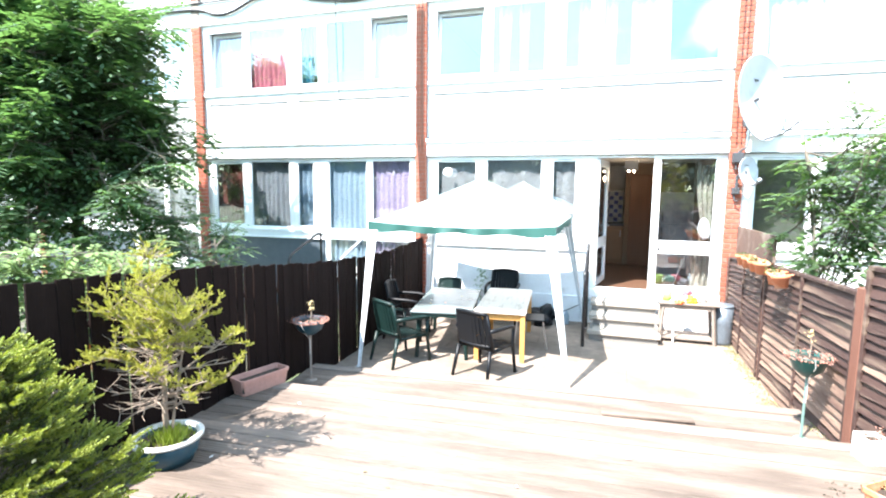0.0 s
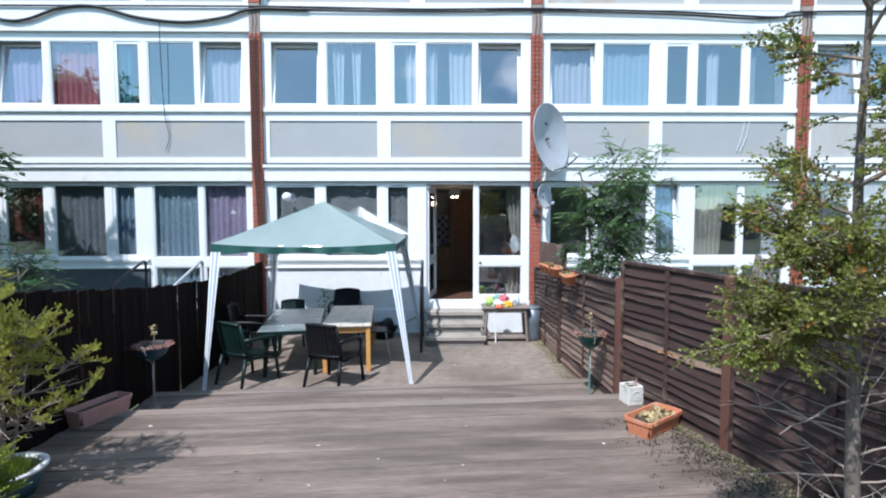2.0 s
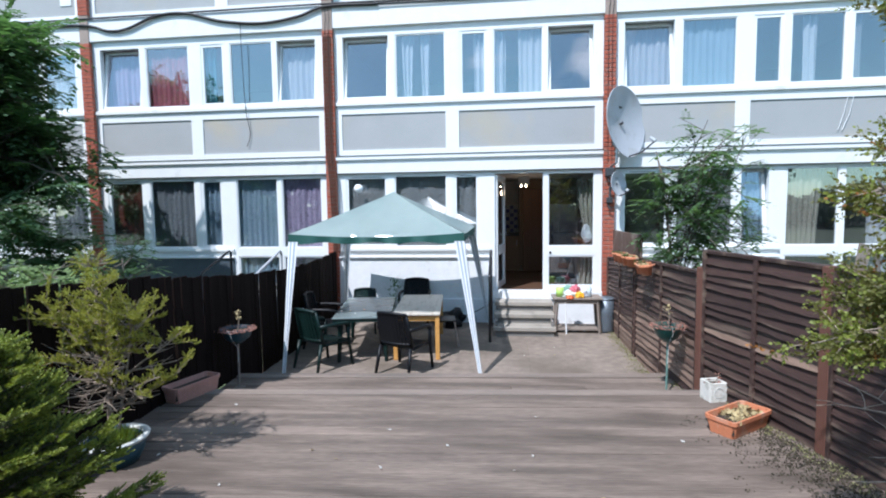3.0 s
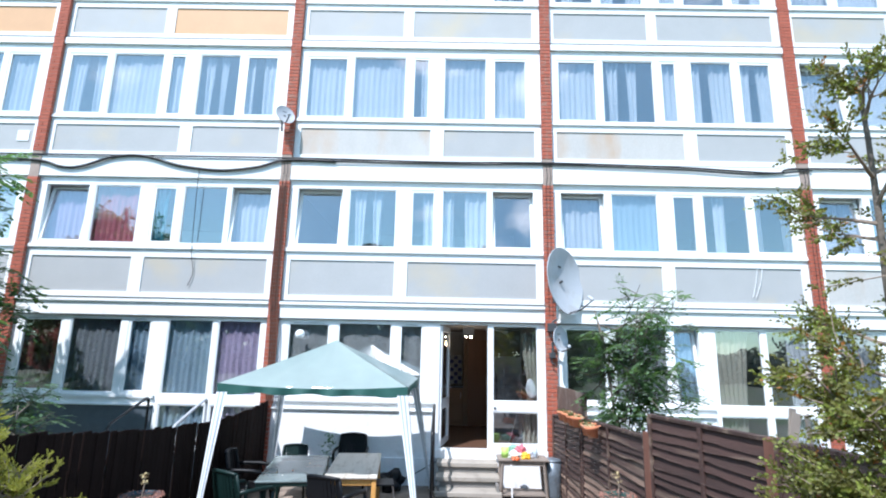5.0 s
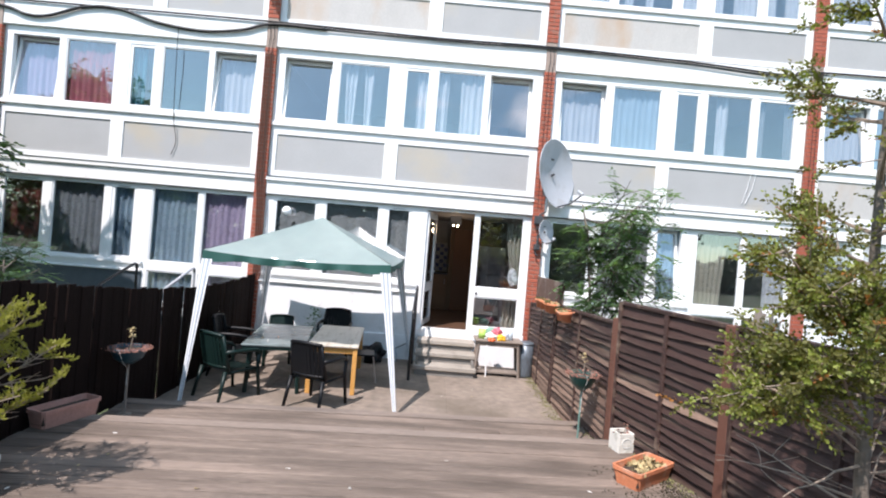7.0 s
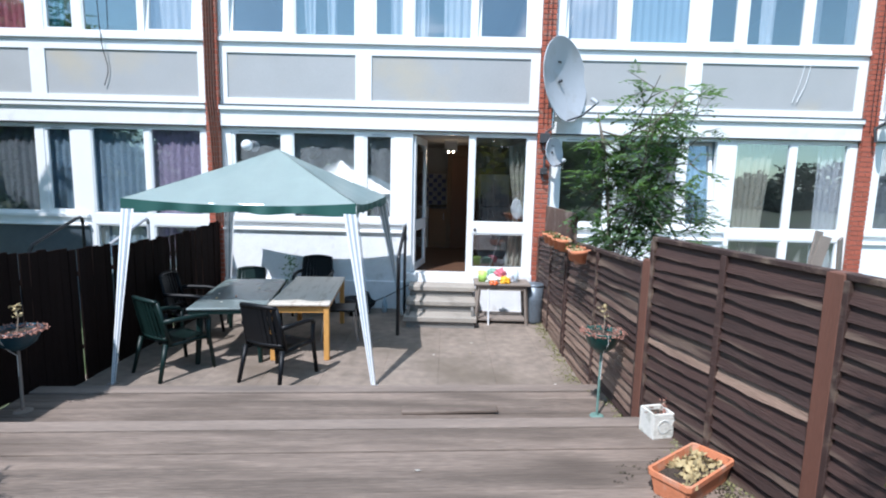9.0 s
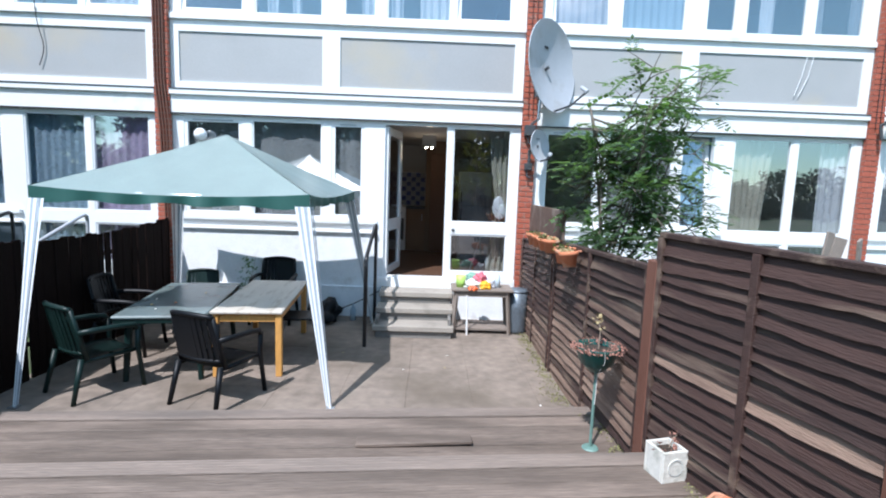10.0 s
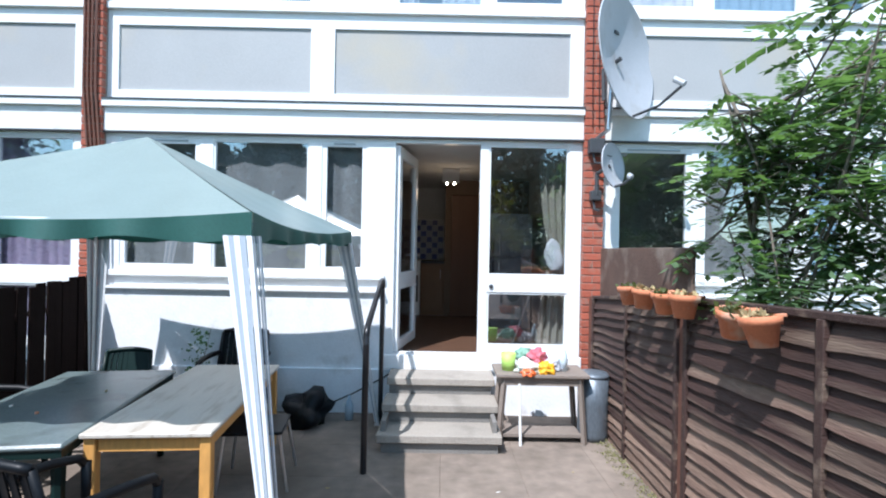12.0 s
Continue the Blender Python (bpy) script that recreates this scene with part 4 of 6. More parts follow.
def trough(m, length, wide, high, material, label, plant, seed):
    t = thing("planter_trough", label, "planter", m)
    bm = bmesh.new()
    rings = []
    for z, k in ((0, 0.82), (high - 0.03, 0.97), (high - 0.03, 1.04), (high, 1.05), (high, 0.93), (high - 0.05, 0.88), (0.02, 0.76)):
        w, l = wide / 2 * k, length / 2 - wide / 2 * (1 - k)
        c, ring = 0.02, []
        for sx, sy in ((1, 1), (-1, 1), (-1, -1), (1, -1)):
            ps = [(sx * (l - c), sy * w), (sx * l, sy * (w - c))]
            ring += [bm.verts.new((x, y, z)) for x, y in (ps[::-1] if sx * sy > 0 else ps)]
        rings.append(ring)
    for a, b in zip(rings, rings[1:]):
        for k in range(8):
            bm.faces.new((a[k], a[(k + 1) % 8], b[(k + 1) % 8], b[k]))
    bm.faces.new(rings[0])
    bm.faces.new(rings[-1])
    part("trough", bm, material, t)
    part("soil", B(-length / 2 + wide * 0.07, length / 2 - wide * 0.07, -wide * 0.42, wide * 0.42, 0.03, high - 0.045), SOIL, t)
    if plant:
        r = random.Random(seed)
        tuft([(r.uniform(-length / 2 + 0.05, length / 2 - 0.05), r.uniform(-wide * 0.35, wide * 0.35), high - 0.05) for _ in range(40)], plant, "seedling_patch", t, seed, 8, 0.045, 0.02)
    return t


trough(pose(-2.74, 4.08, UP, 0, 0, 72), 0.50, 0.20, 0.15, TERRAOLD, "dusty pink plastic trough with bare soil by the dark fence", None, 1)
trough(pose(2.05, 3.74, UP, 0, 0, 37), 0.50, 0.24, 0.14, TERRA, "orange terracotta trough with straw-coloured seedlings", DRYLEAF, 2)


def white_block():
    t = thing("square_planter", "square white stone planter with a dry twig", "planter", pose(2.105, 4.36, UP, 0, 0, 14) @ Matrix.Scale(0.88, 4))
    bm = bmesh.new()
    for x0, x1, y0, y1 in ((-0.09, 0.09, -0.09, -0.07), (-0.09, 0.09, 0.07, 0.09), (-0.09, -0.07, -0.07, 0.07), (0.07, 0.09, -0.07, 0.07)):
        box(bm, x0, x1, y0, y1, 0, 0.20, 0.004)
    part("body", bm, WHITESTONE, t)
    part("soil", B(-0.069, 0.069, -0.069, 0.069, 0.02, 0.165), SOIL, t)
    part("rosette", L([(0.045, -0.003), (0.055, -0.003), (0.055, 0.003), (0.045, 0.003)], 20, pose(0, -0.092, 0.10, 90)), RIM, t)
    part("twig", T([(0.03, 0.02, 0.16), (0.07, 0.03, 0.23), (0.13, 0.02, 0.27)], 0.004, 5), TWIG, t)
    tuft([(0.05, 0.03, 0.18), (0.10, 0.03, 0.24), (-0.03, -0.02, 0.17)], DEADPLANT, "dry_leaves", t, 5, 14, 0.035, 0.03)


white_block()


def bowl_stand(m, bowl_material, pole_material, label, seed):
    t = thing("plant_stand", label, "plant stand", m)
    part("pole", T([(0, 0, 0), (0.004, 0, 0.62)], 0.013, 8), pole_material, t)
    part("foot", L([(0, 0), (0.07, 0), (0.06, 0.01), (0, 0.015)], 16), pole_material, t)
    bowl = part("bowl", L([(0, 0.60), (0.05, 0.605), (0.13, 0.67), (0.175, 0.78), (0.182, 0.80), (0.170, 0.80), (0.12, 0.69), (0, 0.63)], 24), bowl_material, t, smooth=True)
    part("soil", L([(0, 0.775), (0.16, 0.765), (0.15, 0.74), (0, 0.70)], 20), SOIL, bowl)
    r = random.Random(seed)
    pts = [(0.17 * math.cos(a), 0.17 * math.sin(a), 0.775) for a in [r.uniform(0, 6.28) for _ in range(40)]]
    tuft(pts, DEADPLANT, "dry_plant", bowl, seed, 26, 0.022, 0.022, 0.6, "withered pink-brown trailing plant")
    part("stem", T([(0.01, 0, 0.77), (0.02, 0.01, 0.90), (0.0, 0.015, 1.0)], 0.005, 5), TWIG, bowl)
    tuft([(0.01, 0.01, 0.97), (0.0, 0.015, 1.0), (0.02, 0.0, 0.92)], DRYLEAF, "seed_head", bowl, seed + 1, 12, 0.035, 0.018)
    part("string", T([(0.0, -0.183, 0.80), (0.015, -0.16, 0.72), (0.0, -0.09, 0.63), (0.01, -0.02, 0.55), (0.005, -0.016, 0.35)], 0.003, 4), DEBRIS, t)
    return t


bowl_stand(pose(1.89, 4.98, MID) @ Matrix.Diagonal((0.82, 0.82, 0.90, 1)), BOWL, STANDGREEN, "green bowl of withered plants on a thin green pole", 11)
bowl_stand(pose(-2.66, 4.80, MID) @ Matrix.Diagonal((0.95, 0.95, 0.83, 1)), BOWLBLUE, OLDWOOD, "dark teal bowl of dry plants on a thin pole", 17)


def fence_pot(m, seed):
    t = thing("hanging_pot", "terracotta pot hung over the top of the lap fence", "plant pot", m, "pots on the fence")
    part("pot", L([(0, 0), (0.062, 0), (0.085, 0.11), (0.098, 0.11), (0.102, 0.155), (0.088, 0.155), (0.075, 0.10), (0, 0.10)], 22), TERRA, t, smooth=True)
    part("soil", L([(0, 0.135), (0.08, 0.13), (0.07, 0.105), (0, 0.10)], 16), SOIL, t)
    part("hook", B(-0.02, 0.02, 0.07, 0.13, 0.14, 0.158, 0.003), TERRA, t)
    r = random.Random(seed)
    tuft([(r.uniform(-0.06, 0.06), r.uniform(-0.06, 0.06), 0.14) for _ in range(9)], DRYLEAF if seed % 2 else OLIVE, "dry_plant", t, seed, 6, 0.05, 0.02)
    return t


for k, (y, z) in enumerate(((7.57, 1.29), (7.33, 1.29), (6.98, 1.30), (6.74, 1.30), (6.24, 1.28), (6.01, 1.275))):
    fence_pot(pose(1.955, y, z - 0.012, (2, -3, 4, -2, 3, 6)[k], (-4, 3, 5, -3, 9, -7)[k], -90) @ Matrix.Scale(0.86, 4), 40 + k)
solid("fence_panel", B(2.15, 2.175, 7.05, 8.9, 0.0, 1.70, 0.004), mat("rough_brown_ply", (0.11, 0.065, 0.048), 0.85, var=0.35, scale=5, bump=0.4, stain=(0.24, 0.19, 0.155), stain_scale=3),
      "rough brown plywood panel behind the fence", "fence panel", kind="structure")


# ---- satellite dishes, lamp and cables on the facade ----
def dish(m, radius, label, depth=0.16, dark=False):
    """A dish facing +y of its own pose, with a rim, a feed arm and a wall bracket."""
    d = thing("satellite_dish", label, "satellite dish", m)
    prof = [(radius * f, -depth * radius * (1 - f * f) * 1.3) for f in (0.0, 0.2, 0.4, 0.6, 0.8, 0.95, 1.0)]
    back = [(radius * 1.012, 0.004), (radius * 1.012, -0.012)] + [(r, z - 0.014) for r, z in prof[::-1]]
    part("reflector", L(prof + back, 40, pose(0, 0, 0, -90), (0.92, 1.0)), DISH, d, smooth=True)
    arm = [(0, -0.01, -radius * 0.98), (0, radius * 0.40, -radius * 0.93), (0, radius * 0.78, -radius * 0.72)]
    part("feed_arm", T(arm, 0.013, 6), DISHDARK, d)
    part("feed_horn", T([(0, radius * 0.80, -radius * 0.72), (0, radius * 0.66, -radius * 0.60)], 0.028, 10), DISH, d)
    part("bracket", T([(0, -0.08 * radius - 0.02, 0.0), (0, -0.14 - 0.2 * radius, -0.05), (0, -0.16 - 0.2 * radius, -0.25 * radius - 0.2)], 0.022, 8), DISHDARK, d)
    part("mark", B(-0.04, 0.04, -depth * radius * 1.0, -depth * radius * 0.9, radius * 0.42, radius * 0.47), DISHDARK, d)
    return d


dish(pose(2.30, 8.66, 3.53, 6, 0, -135), 0.60, "large grey satellite dish fixed to the brick pier")
dish(pose(2.20, 8.72, 2.50, 6, 0, -138), 0.215, "small grey satellite dish low on the brick pier")
dish(pose(bay_x(0) - 0.02, 8.72, 6.66, 18, 0, -140), 0.20, "small grey satellite dish high on the brick pier")
dish(pose(bay_x(2) + 0.10, 8.75, 3.05, 15, 0, -132), 0.16, "small grey satellite dish on a farther brick pier")
solid("dish_mast", T([(2.10, 8.94, 2.80), (2.17, 8.80, 2.86), (2.20, 8.80, 3.42)], 0.022, 8), CHROME, "steel mast carrying the large dish", "mast")
for z, w in ((2.71, 0.075), (2.22, 0.05)):
    bm = B(-w, w, -0.10, 0.0, -w, w, 0.01)
    tube(bm, [(-w * 0.4, -0.05, -w), (-w * 0.2, -0.07, -w - 0.09), (w * 0.6, -0.09, -w - 0.1)], 0.012, 6)
    solid("junction_box", bm, DISHDARK, "dark cable box with a clamp on the brick pier", "cable box", pose(2.08, FY - 0.085, z))


def wall_lamp():
    l = thing("wall_lamp", "white globe lamp on the window frame", "lamp", pose(-2.43, FY - 0.02, 2.50))
    part("globe", L([(0, -0.085), (0.045, -0.073), (0.078, -0.035), (0.085, 0.0), (0.078, 0.035), (0.045, 0.073), (0, 0.085)], 22, pose(0, -0.10, 0)), UPVC, l, smooth=True)
    part("stem", T([(0, 0.018, 0), (0, -0.03, 0)], 0.03, 12), DISHDARK, l)


wall_lamp()


def cable(points, r=0.012, label="thick black cable strung along the white fascia"):
    pts = [Vector(p) for p in points]
    fine = []
    for i in range(len(pts) - 1):
        p0, p1, p2, p3 = pts[max(i - 1, 0)], pts[i], pts[i + 1], pts[min(i + 2, len(pts) - 1)]
        for k in range(8):
            t = k / 8
            fine.append(0.5 * ((2 * p1) + (p2 - p0) * t + (2 * p0 - 5 * p1 + 4 * p2 - p3) * t * t + (3 * p1 - p0 - 3 * p2 + p3) * t ** 3))
    fine.append(pts[-1])
    return solid("cable", T(fine, r, 6), CABLE, label, "cable", smooth=True)


CY = FY - 0.095
cable([(-16, CY, 5.75), (-13.0, CY, 5.86), (-10.5, CY, 5.72), (-8.0, CY, 5.74), (-7.3, CY, 5.60), (-6.9, CY, 5.62), (-6.3, CY, 5.82), (-5.7, CY, 5.84), (-5.0, CY, 5.66), (-4.2, CY, 5.58), (-3.5, CY, 5.66), (-2.96, CY, 5.81), (-2.0, CY, 5.80)], 0.026)
cable([(-16, CY + 0.01, 5.86), (-8, CY + 0.01, 5.855), (-2.96, CY + 0.01, 5.86), (0, CY + 0.01, 5.825), (2.08, CY + 0.01, 5.845), (4.6, CY + 0.01, 5.80), (6.4, CY + 0.01, 5.72), (7.12, CY + 0.01, 5.82), (12, CY + 0.01, 5.84), (17, CY + 0.01, 5.84)], 0.017)
cable([(-2.0, CY, 5.80), (0.5, CY, 5.79), (2.08, CY, 5.81), (4.5, CY, 5.76), (6.0, CY, 5.69), (7.12, CY, 5.78)], 0.013)
cable([(-4.62, CY, 5.64), (-4.61, CY, 4.9), (-4.6, FY - 0.05, 4.0), (-4.55, FY - 0.01, 3.6), (-4.62, FY - 0.01, 3.35)], 0.006, "thin stray wire hanging down the facade")
for dx in (0.0, 0.09):
    solid("pale_wire", T([(bay_x(1) + 3.86 + dx, FY - 0.012, 3.93), (bay_x(1) + 3.80 + dx, FY - 0.010, 3.6), (bay_x(1) + 3.72 + dx * 0.7, FY - 0.010, 3.34)], 0.005, 5), UPVC, "thin pale wire hanging over a grey panel", "wire")
solid("notice_plate", B(-0.12, 0.12, -0.012, 0, -0.11, 0.11, 0.003), UPVC, "square white plate fixed to a grey panel", "plate", pose(bay_x(-1) - 0.42, FY + 0.018, 6.27))
aerial = thing("tv_aerial", "thin dark television aerial on a brick pier", "aerial", pose(bay_x(2) + 0.02, FY - 0.10, 9.75))
part("mast", T([(0, 0, 0), (0.0, -0.12, 0.10), (0, -0.14, 0.95)], 0.014, 6), DISHDARK, aerial)
part("boom", T([(-0.25, -0.14, 0.62), (0.45, -0.20, 0.70)], 0.009, 6), DISHDARK, aerial)
for k in range(8):
    part("rod", T([(-0.22 + 0.09 * k, -0.14 - 0.008 * k, 0.62 + 0.011 * k - 0.13), (-0.22 + 0.09 * k, -0.14 - 0.008 * k, 0.62 + 0.011 * k + 0.13)], 0.005, 5), DISHDARK, aerial)
for b in (0, 1, 2):
    for dx in (0.03, -0.035):
        cable([(bay_x(b) + dx, FY - 0.098, 5.80), (bay_x(b) + dx + 0.02, FY - 0.10, 5.55), (bay_x(b) + dx, FY - 0.098, 5.35), (bay_x(b) + dx, FY - 0.096, 3.6), (bay_x(b) + dx + 0.01, FY - 0.096, 2.9)], 0.005, "thin cable running down a brick pier")
for k, dx in enumerate((-0.07, -0.03, 0.01, 0.05)):
    solid("pipe", T([(bay_x(0) + dx, FY - 0.105, 5.30), (bay_x(0) + dx, FY - 0.105, 3.2), (bay_x(0) + dx + 0.05, FY - 0.105, 2.6), (bay_x(0) + dx + 0.09, FY - 0.105, 1.3)], 0.011, 6), POST, "red-brown conduit clipped to the brick pier", "pipe", group="conduits on the pier")


# ---- kitchen seen through the open door ----
# finishes set darker than their own colour, standing in for the dim room
BLUE = mat("blue_wall_tile", (0.045, 0.065, 0.20), 0.25, var=0.15, bump=0.02)
TILEW = mat("dimmed_white_tile", (0.28, 0.30, 0.34), 0.25, var=0.08, bump=0.02)
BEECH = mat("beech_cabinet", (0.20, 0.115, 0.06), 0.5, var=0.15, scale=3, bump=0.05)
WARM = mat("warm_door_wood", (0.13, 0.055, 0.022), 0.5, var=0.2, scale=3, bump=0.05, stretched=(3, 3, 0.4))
KY = 12.9


def base_cabinet(x0, x1, label):
    c = thing("kitchen_cabinet", label, "cabinet", pose(0, 0, 0.561))
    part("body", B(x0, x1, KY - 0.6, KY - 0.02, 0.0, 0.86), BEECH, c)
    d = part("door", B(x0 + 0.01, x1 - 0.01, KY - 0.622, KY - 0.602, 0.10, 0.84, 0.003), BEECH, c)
    part("handle", T([(x1 - 0.06, KY - 0.64, 0.62), (x1 - 0.06, KY - 0.64, 0.76)], 0.007, 6), CHROME, d)
    part("worktop", B(x0, x1, KY - 0.63, KY - 0.02, 0.862, 0.90), DISHDARK, c)


def oven(x0, x1):
    c = thing("oven", "white cooker with a black glass oven door", "oven", pose(0, 0, 0.561))
    part("body", B(x0, x1, KY - 0.6, KY - 0.02, 0.0, 0.90), UPVC, c)
    d = part("door", B(x0 + 0.03, x1 - 0.03, KY - 0.622, KY - 0.602, 0.22, 0.66, 0.004), DISHDARK, c)
    part("handle", T([(x0 + 0.06, KY - 0.65, 0.62), (x1 - 0.06, KY - 0.65, 0.62)], 0.010, 6), CHROME, d)
    for k in range(4):
        part("knob", L([(0, 0), (0.02, 0), (0.018, 0.02), (0, 0.022)], 10, pose(x0 + 0.1 + 0.12 * k, KY - 0.601, 0.78, 90)), DISHDARK, c)


base_cabinet(-1.3, -0.35, "beech kitchen base cabinet with dark worktop")
oven(-0.34, 0.22)
base_cabinet(0.23, 0.62, "narrow beech kitchen base cabinet beside the cooker")
splash = thing("tiled_splashback", "blue and white chequered tiles above the cooker", "wall tiles")
part("backing", B(-1.3, 0.62, KY - 0.018, KY + 0.5, 1.47, 2.2), ROOMWALL, splash)
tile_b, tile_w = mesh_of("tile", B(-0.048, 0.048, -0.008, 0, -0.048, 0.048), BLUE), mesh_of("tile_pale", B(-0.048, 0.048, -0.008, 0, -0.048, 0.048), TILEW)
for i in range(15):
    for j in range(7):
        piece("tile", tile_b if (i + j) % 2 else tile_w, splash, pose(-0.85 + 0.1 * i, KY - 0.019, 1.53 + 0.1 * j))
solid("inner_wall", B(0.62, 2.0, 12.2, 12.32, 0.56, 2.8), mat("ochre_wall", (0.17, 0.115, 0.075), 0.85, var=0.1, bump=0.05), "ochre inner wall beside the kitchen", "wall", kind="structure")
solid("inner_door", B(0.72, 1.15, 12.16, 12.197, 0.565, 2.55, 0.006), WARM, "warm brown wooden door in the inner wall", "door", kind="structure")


def fridge():
    f = thing("fridge_freezer", "tall pale grey fridge freezer inside the flat", "fridge", pose(1.55, 11.3, 0.561))
    part("body", B(-0.29, 0.29, -0.28, 0.30, 0, 1.62, 0.01), DISH, f)
    d = part("door", B(-0.285, 0.285, -0.32, -0.285, 0.02, 1.0, 0.008), DISH, f)
    part("handle", B(-0.27, -0.25, -0.345, -0.322, 0.7, 0.95), DISHDARK, d)
    d = part("door", B(-0.285, 0.285, -0.32, -0.285, 1.02, 1.61, 0.008), DISH, f)
    part("handle", B(-0.27, -0.25, -0.345, -0.322, 1.06, 1.25), DISHDARK, d)


fridge()
# a cream curtain hangs beside the fixed light
vv, ff = [], []
for j in range(13):
    z = 2.62 - j * 0.168
    pinch = 0.55 + 0.45 * abs(math.cos(min(1, max(0, (z - 0.6) / 2.0)) * math.pi * 0.9 + 0.15))
    for i in range(25):
        s = i / 24
        vv.append((1.88 - 0.30 * pinch * (1 - s), FY + 0.22 + 0.03 * math.sin(s * 22 + j * 0.2), z))
for j in range(12):
    for i in range(24):
        a = j * 25 + i
        ff.append((a, a + 1, a + 26, a + 25))
door_curtain = tagged(new("door_curtain", cloth_mesh(vv, ff, CURTAIN["c"][0], "door_curtain")), "cream patterned curtain gathered beside the glazed side light", "curtain")
knot = bmesh.new()
bmesh.ops.create_icosphere(knot, subdivisions=3, radius=0.13)
for v in knot.verts:
    v.co = Vector((v.co.x * 0.75, v.co.y * 0.3, v.co.z * 1.25)) * (1 + 0.5 * noise.noise(v.co * 9))
bmesh.ops.translate(knot, vec=(1.75, FY + 0.165, 1.62), verts=knot.verts)
part("tie_cloth", knot, STRIPEW, door_curtain, "white cloth knotted round the curtain", smooth=True)
solid("broom_pole", T([(1.34, FY + 0.42, 0.562), (1.50, FY + 0.16, 1.22)], 0.012, 8), UPVC, "thin pale pole leaning inside the glass", "pole")
spot = thing("ceiling_spots", "ceiling bar with two small lit spot lamps", "ceiling lamp", pose(0.68, 11.0, 2.62))
part("bar", B(-0.12, 0.12, -0.02, 0.02, -0.02, 0.18), CHROME, spot)
BULB = glow_mat("lit_bulb", (1.0, 0.78, 0.5), 25)
for s in (-1, 1):
    part("bulb", L([(0, -0.052), (0.012, -0.047), (0.016, -0.034), (0.011, -0.021), (0, -0.0205)], 12, pose(s * 0.05, 0, 0)), BULB, spot, "lit warm bulb")
bulb = new("spot_light", bpy.data.lights.new("spot_light", "POINT"))
bulb.data.energy, bulb.data.color, bulb.data.shadow_soft_size = 1.2, (1.0, 0.72, 0.42), 0.06
bulb.location = (0.68, 11.0, 2.44)

# ---- trees and shrubs ----
UPV = Vector((0, 0, 1))


class Leaves:
    def __init__(self, seed):
        self.v, self.f, self.r = [], [], random.Random(seed)

    def blade(self, p, d, s, length, wide, fold=0.0):
        k = len(self.v)
        n = d.cross(s) * fold
        self.v += [tuple(p), tuple(p + d * length * 0.5 + s * wide + n), tuple(p + d * length), tuple(p + d * length * 0.5 - s * wide + n)]
        self.f.append((k, k + 1, k + 2, k + 3))

    def pinnate(self, p, d, size):
        """A compound leaf: paired leaflets along a drooping stalk."""
        r = self.r
        side = d.cross(UPV)
        side = side.normalized() if side.length > 0.05 else Vector((1, 0, 0))
        n = 5
        for i in range(n + 1):
            f = (i + 0.6) / n
            q = p + d * size * f - UPV * size * 0.28 * f * f
            if i == n:
                self.blade(q, (d - UPV * 0.4).normalized(), side, size * 0.34, size * 0.10)
                break
            for s in (-1, 1):
                dd = (side * s + d * 0.55 - UPV * r.uniform(0.05, 0.45)).normalized()
                self.blade(q, dd, dd.cross(UPV + side * 0.2 * s).normalized(), size * r.uniform(0.36, 0.48), size * 0.115)

    def spray(self, p, d, size, n=7):
        """A flat conifer shoot: short needles either side of a stem."""
        r = self.r
        side = d.cross(UPV)
        side = side.normalized() if side.length > 0.05 else Vector((1, 0, 0))
        for i in range(n):
            f = i / n
            q = p + d * size * f
            for s in (-1, 1):
                dd = (side * s * (1.0 - 0.4 * f) + d * 0.9 + UPV * r.uniform(-0.25, 0.35)).normalized()
                self.blade(q, dd, dd.cross(UPV).normalized(), size * 0.34 * (1.15 - 0.6 * f), size * 0.085)
        self.blade(p + d * size * 0.9, d, side, size * 0.35, size * 0.07)

    def cluster(self, p, d, size, n=7):
        """A loose bunch of small oval leaves."""
        r = self.r
        for _ in range(n):
            dd = (d * 0.6 + Vector((r.uniform(-1, 1), r.uniform(-1, 1), r.uniform(-0.5, 1)))).normalized()
            q = p + Vector((r.uniform(-1, 1), r.uniform(-1, 1), r.uniform(-1, 1))) * size * 0.6
            s = dd.cross(Vector((r.uniform(-1, 1), r.uniform(-1, 1), r.uniform(-1, 1))))
            if s.length > 0.05:
                self.blade(q, dd, s.normalized(), size * r.uniform(0.5, 0.9), size * 0.2)

    def mesh(self, material, name):
        return cloth_mesh(self.v, self.f, material, name, False)


def bend(p, d, length, r, wander=0.25, lift=0.0, n=5):
    pts = [Vector(p)]
    d = Vector(d).normalized()
    for _ in range(n):
        d = (d + Vector((r.uniform(-1, 1), r.uniform(-1, 1), r.uniform(-1, 1) + lift)) * wander).normalized()
        pts.append(pts[-1] + d * length / n)
    return pts


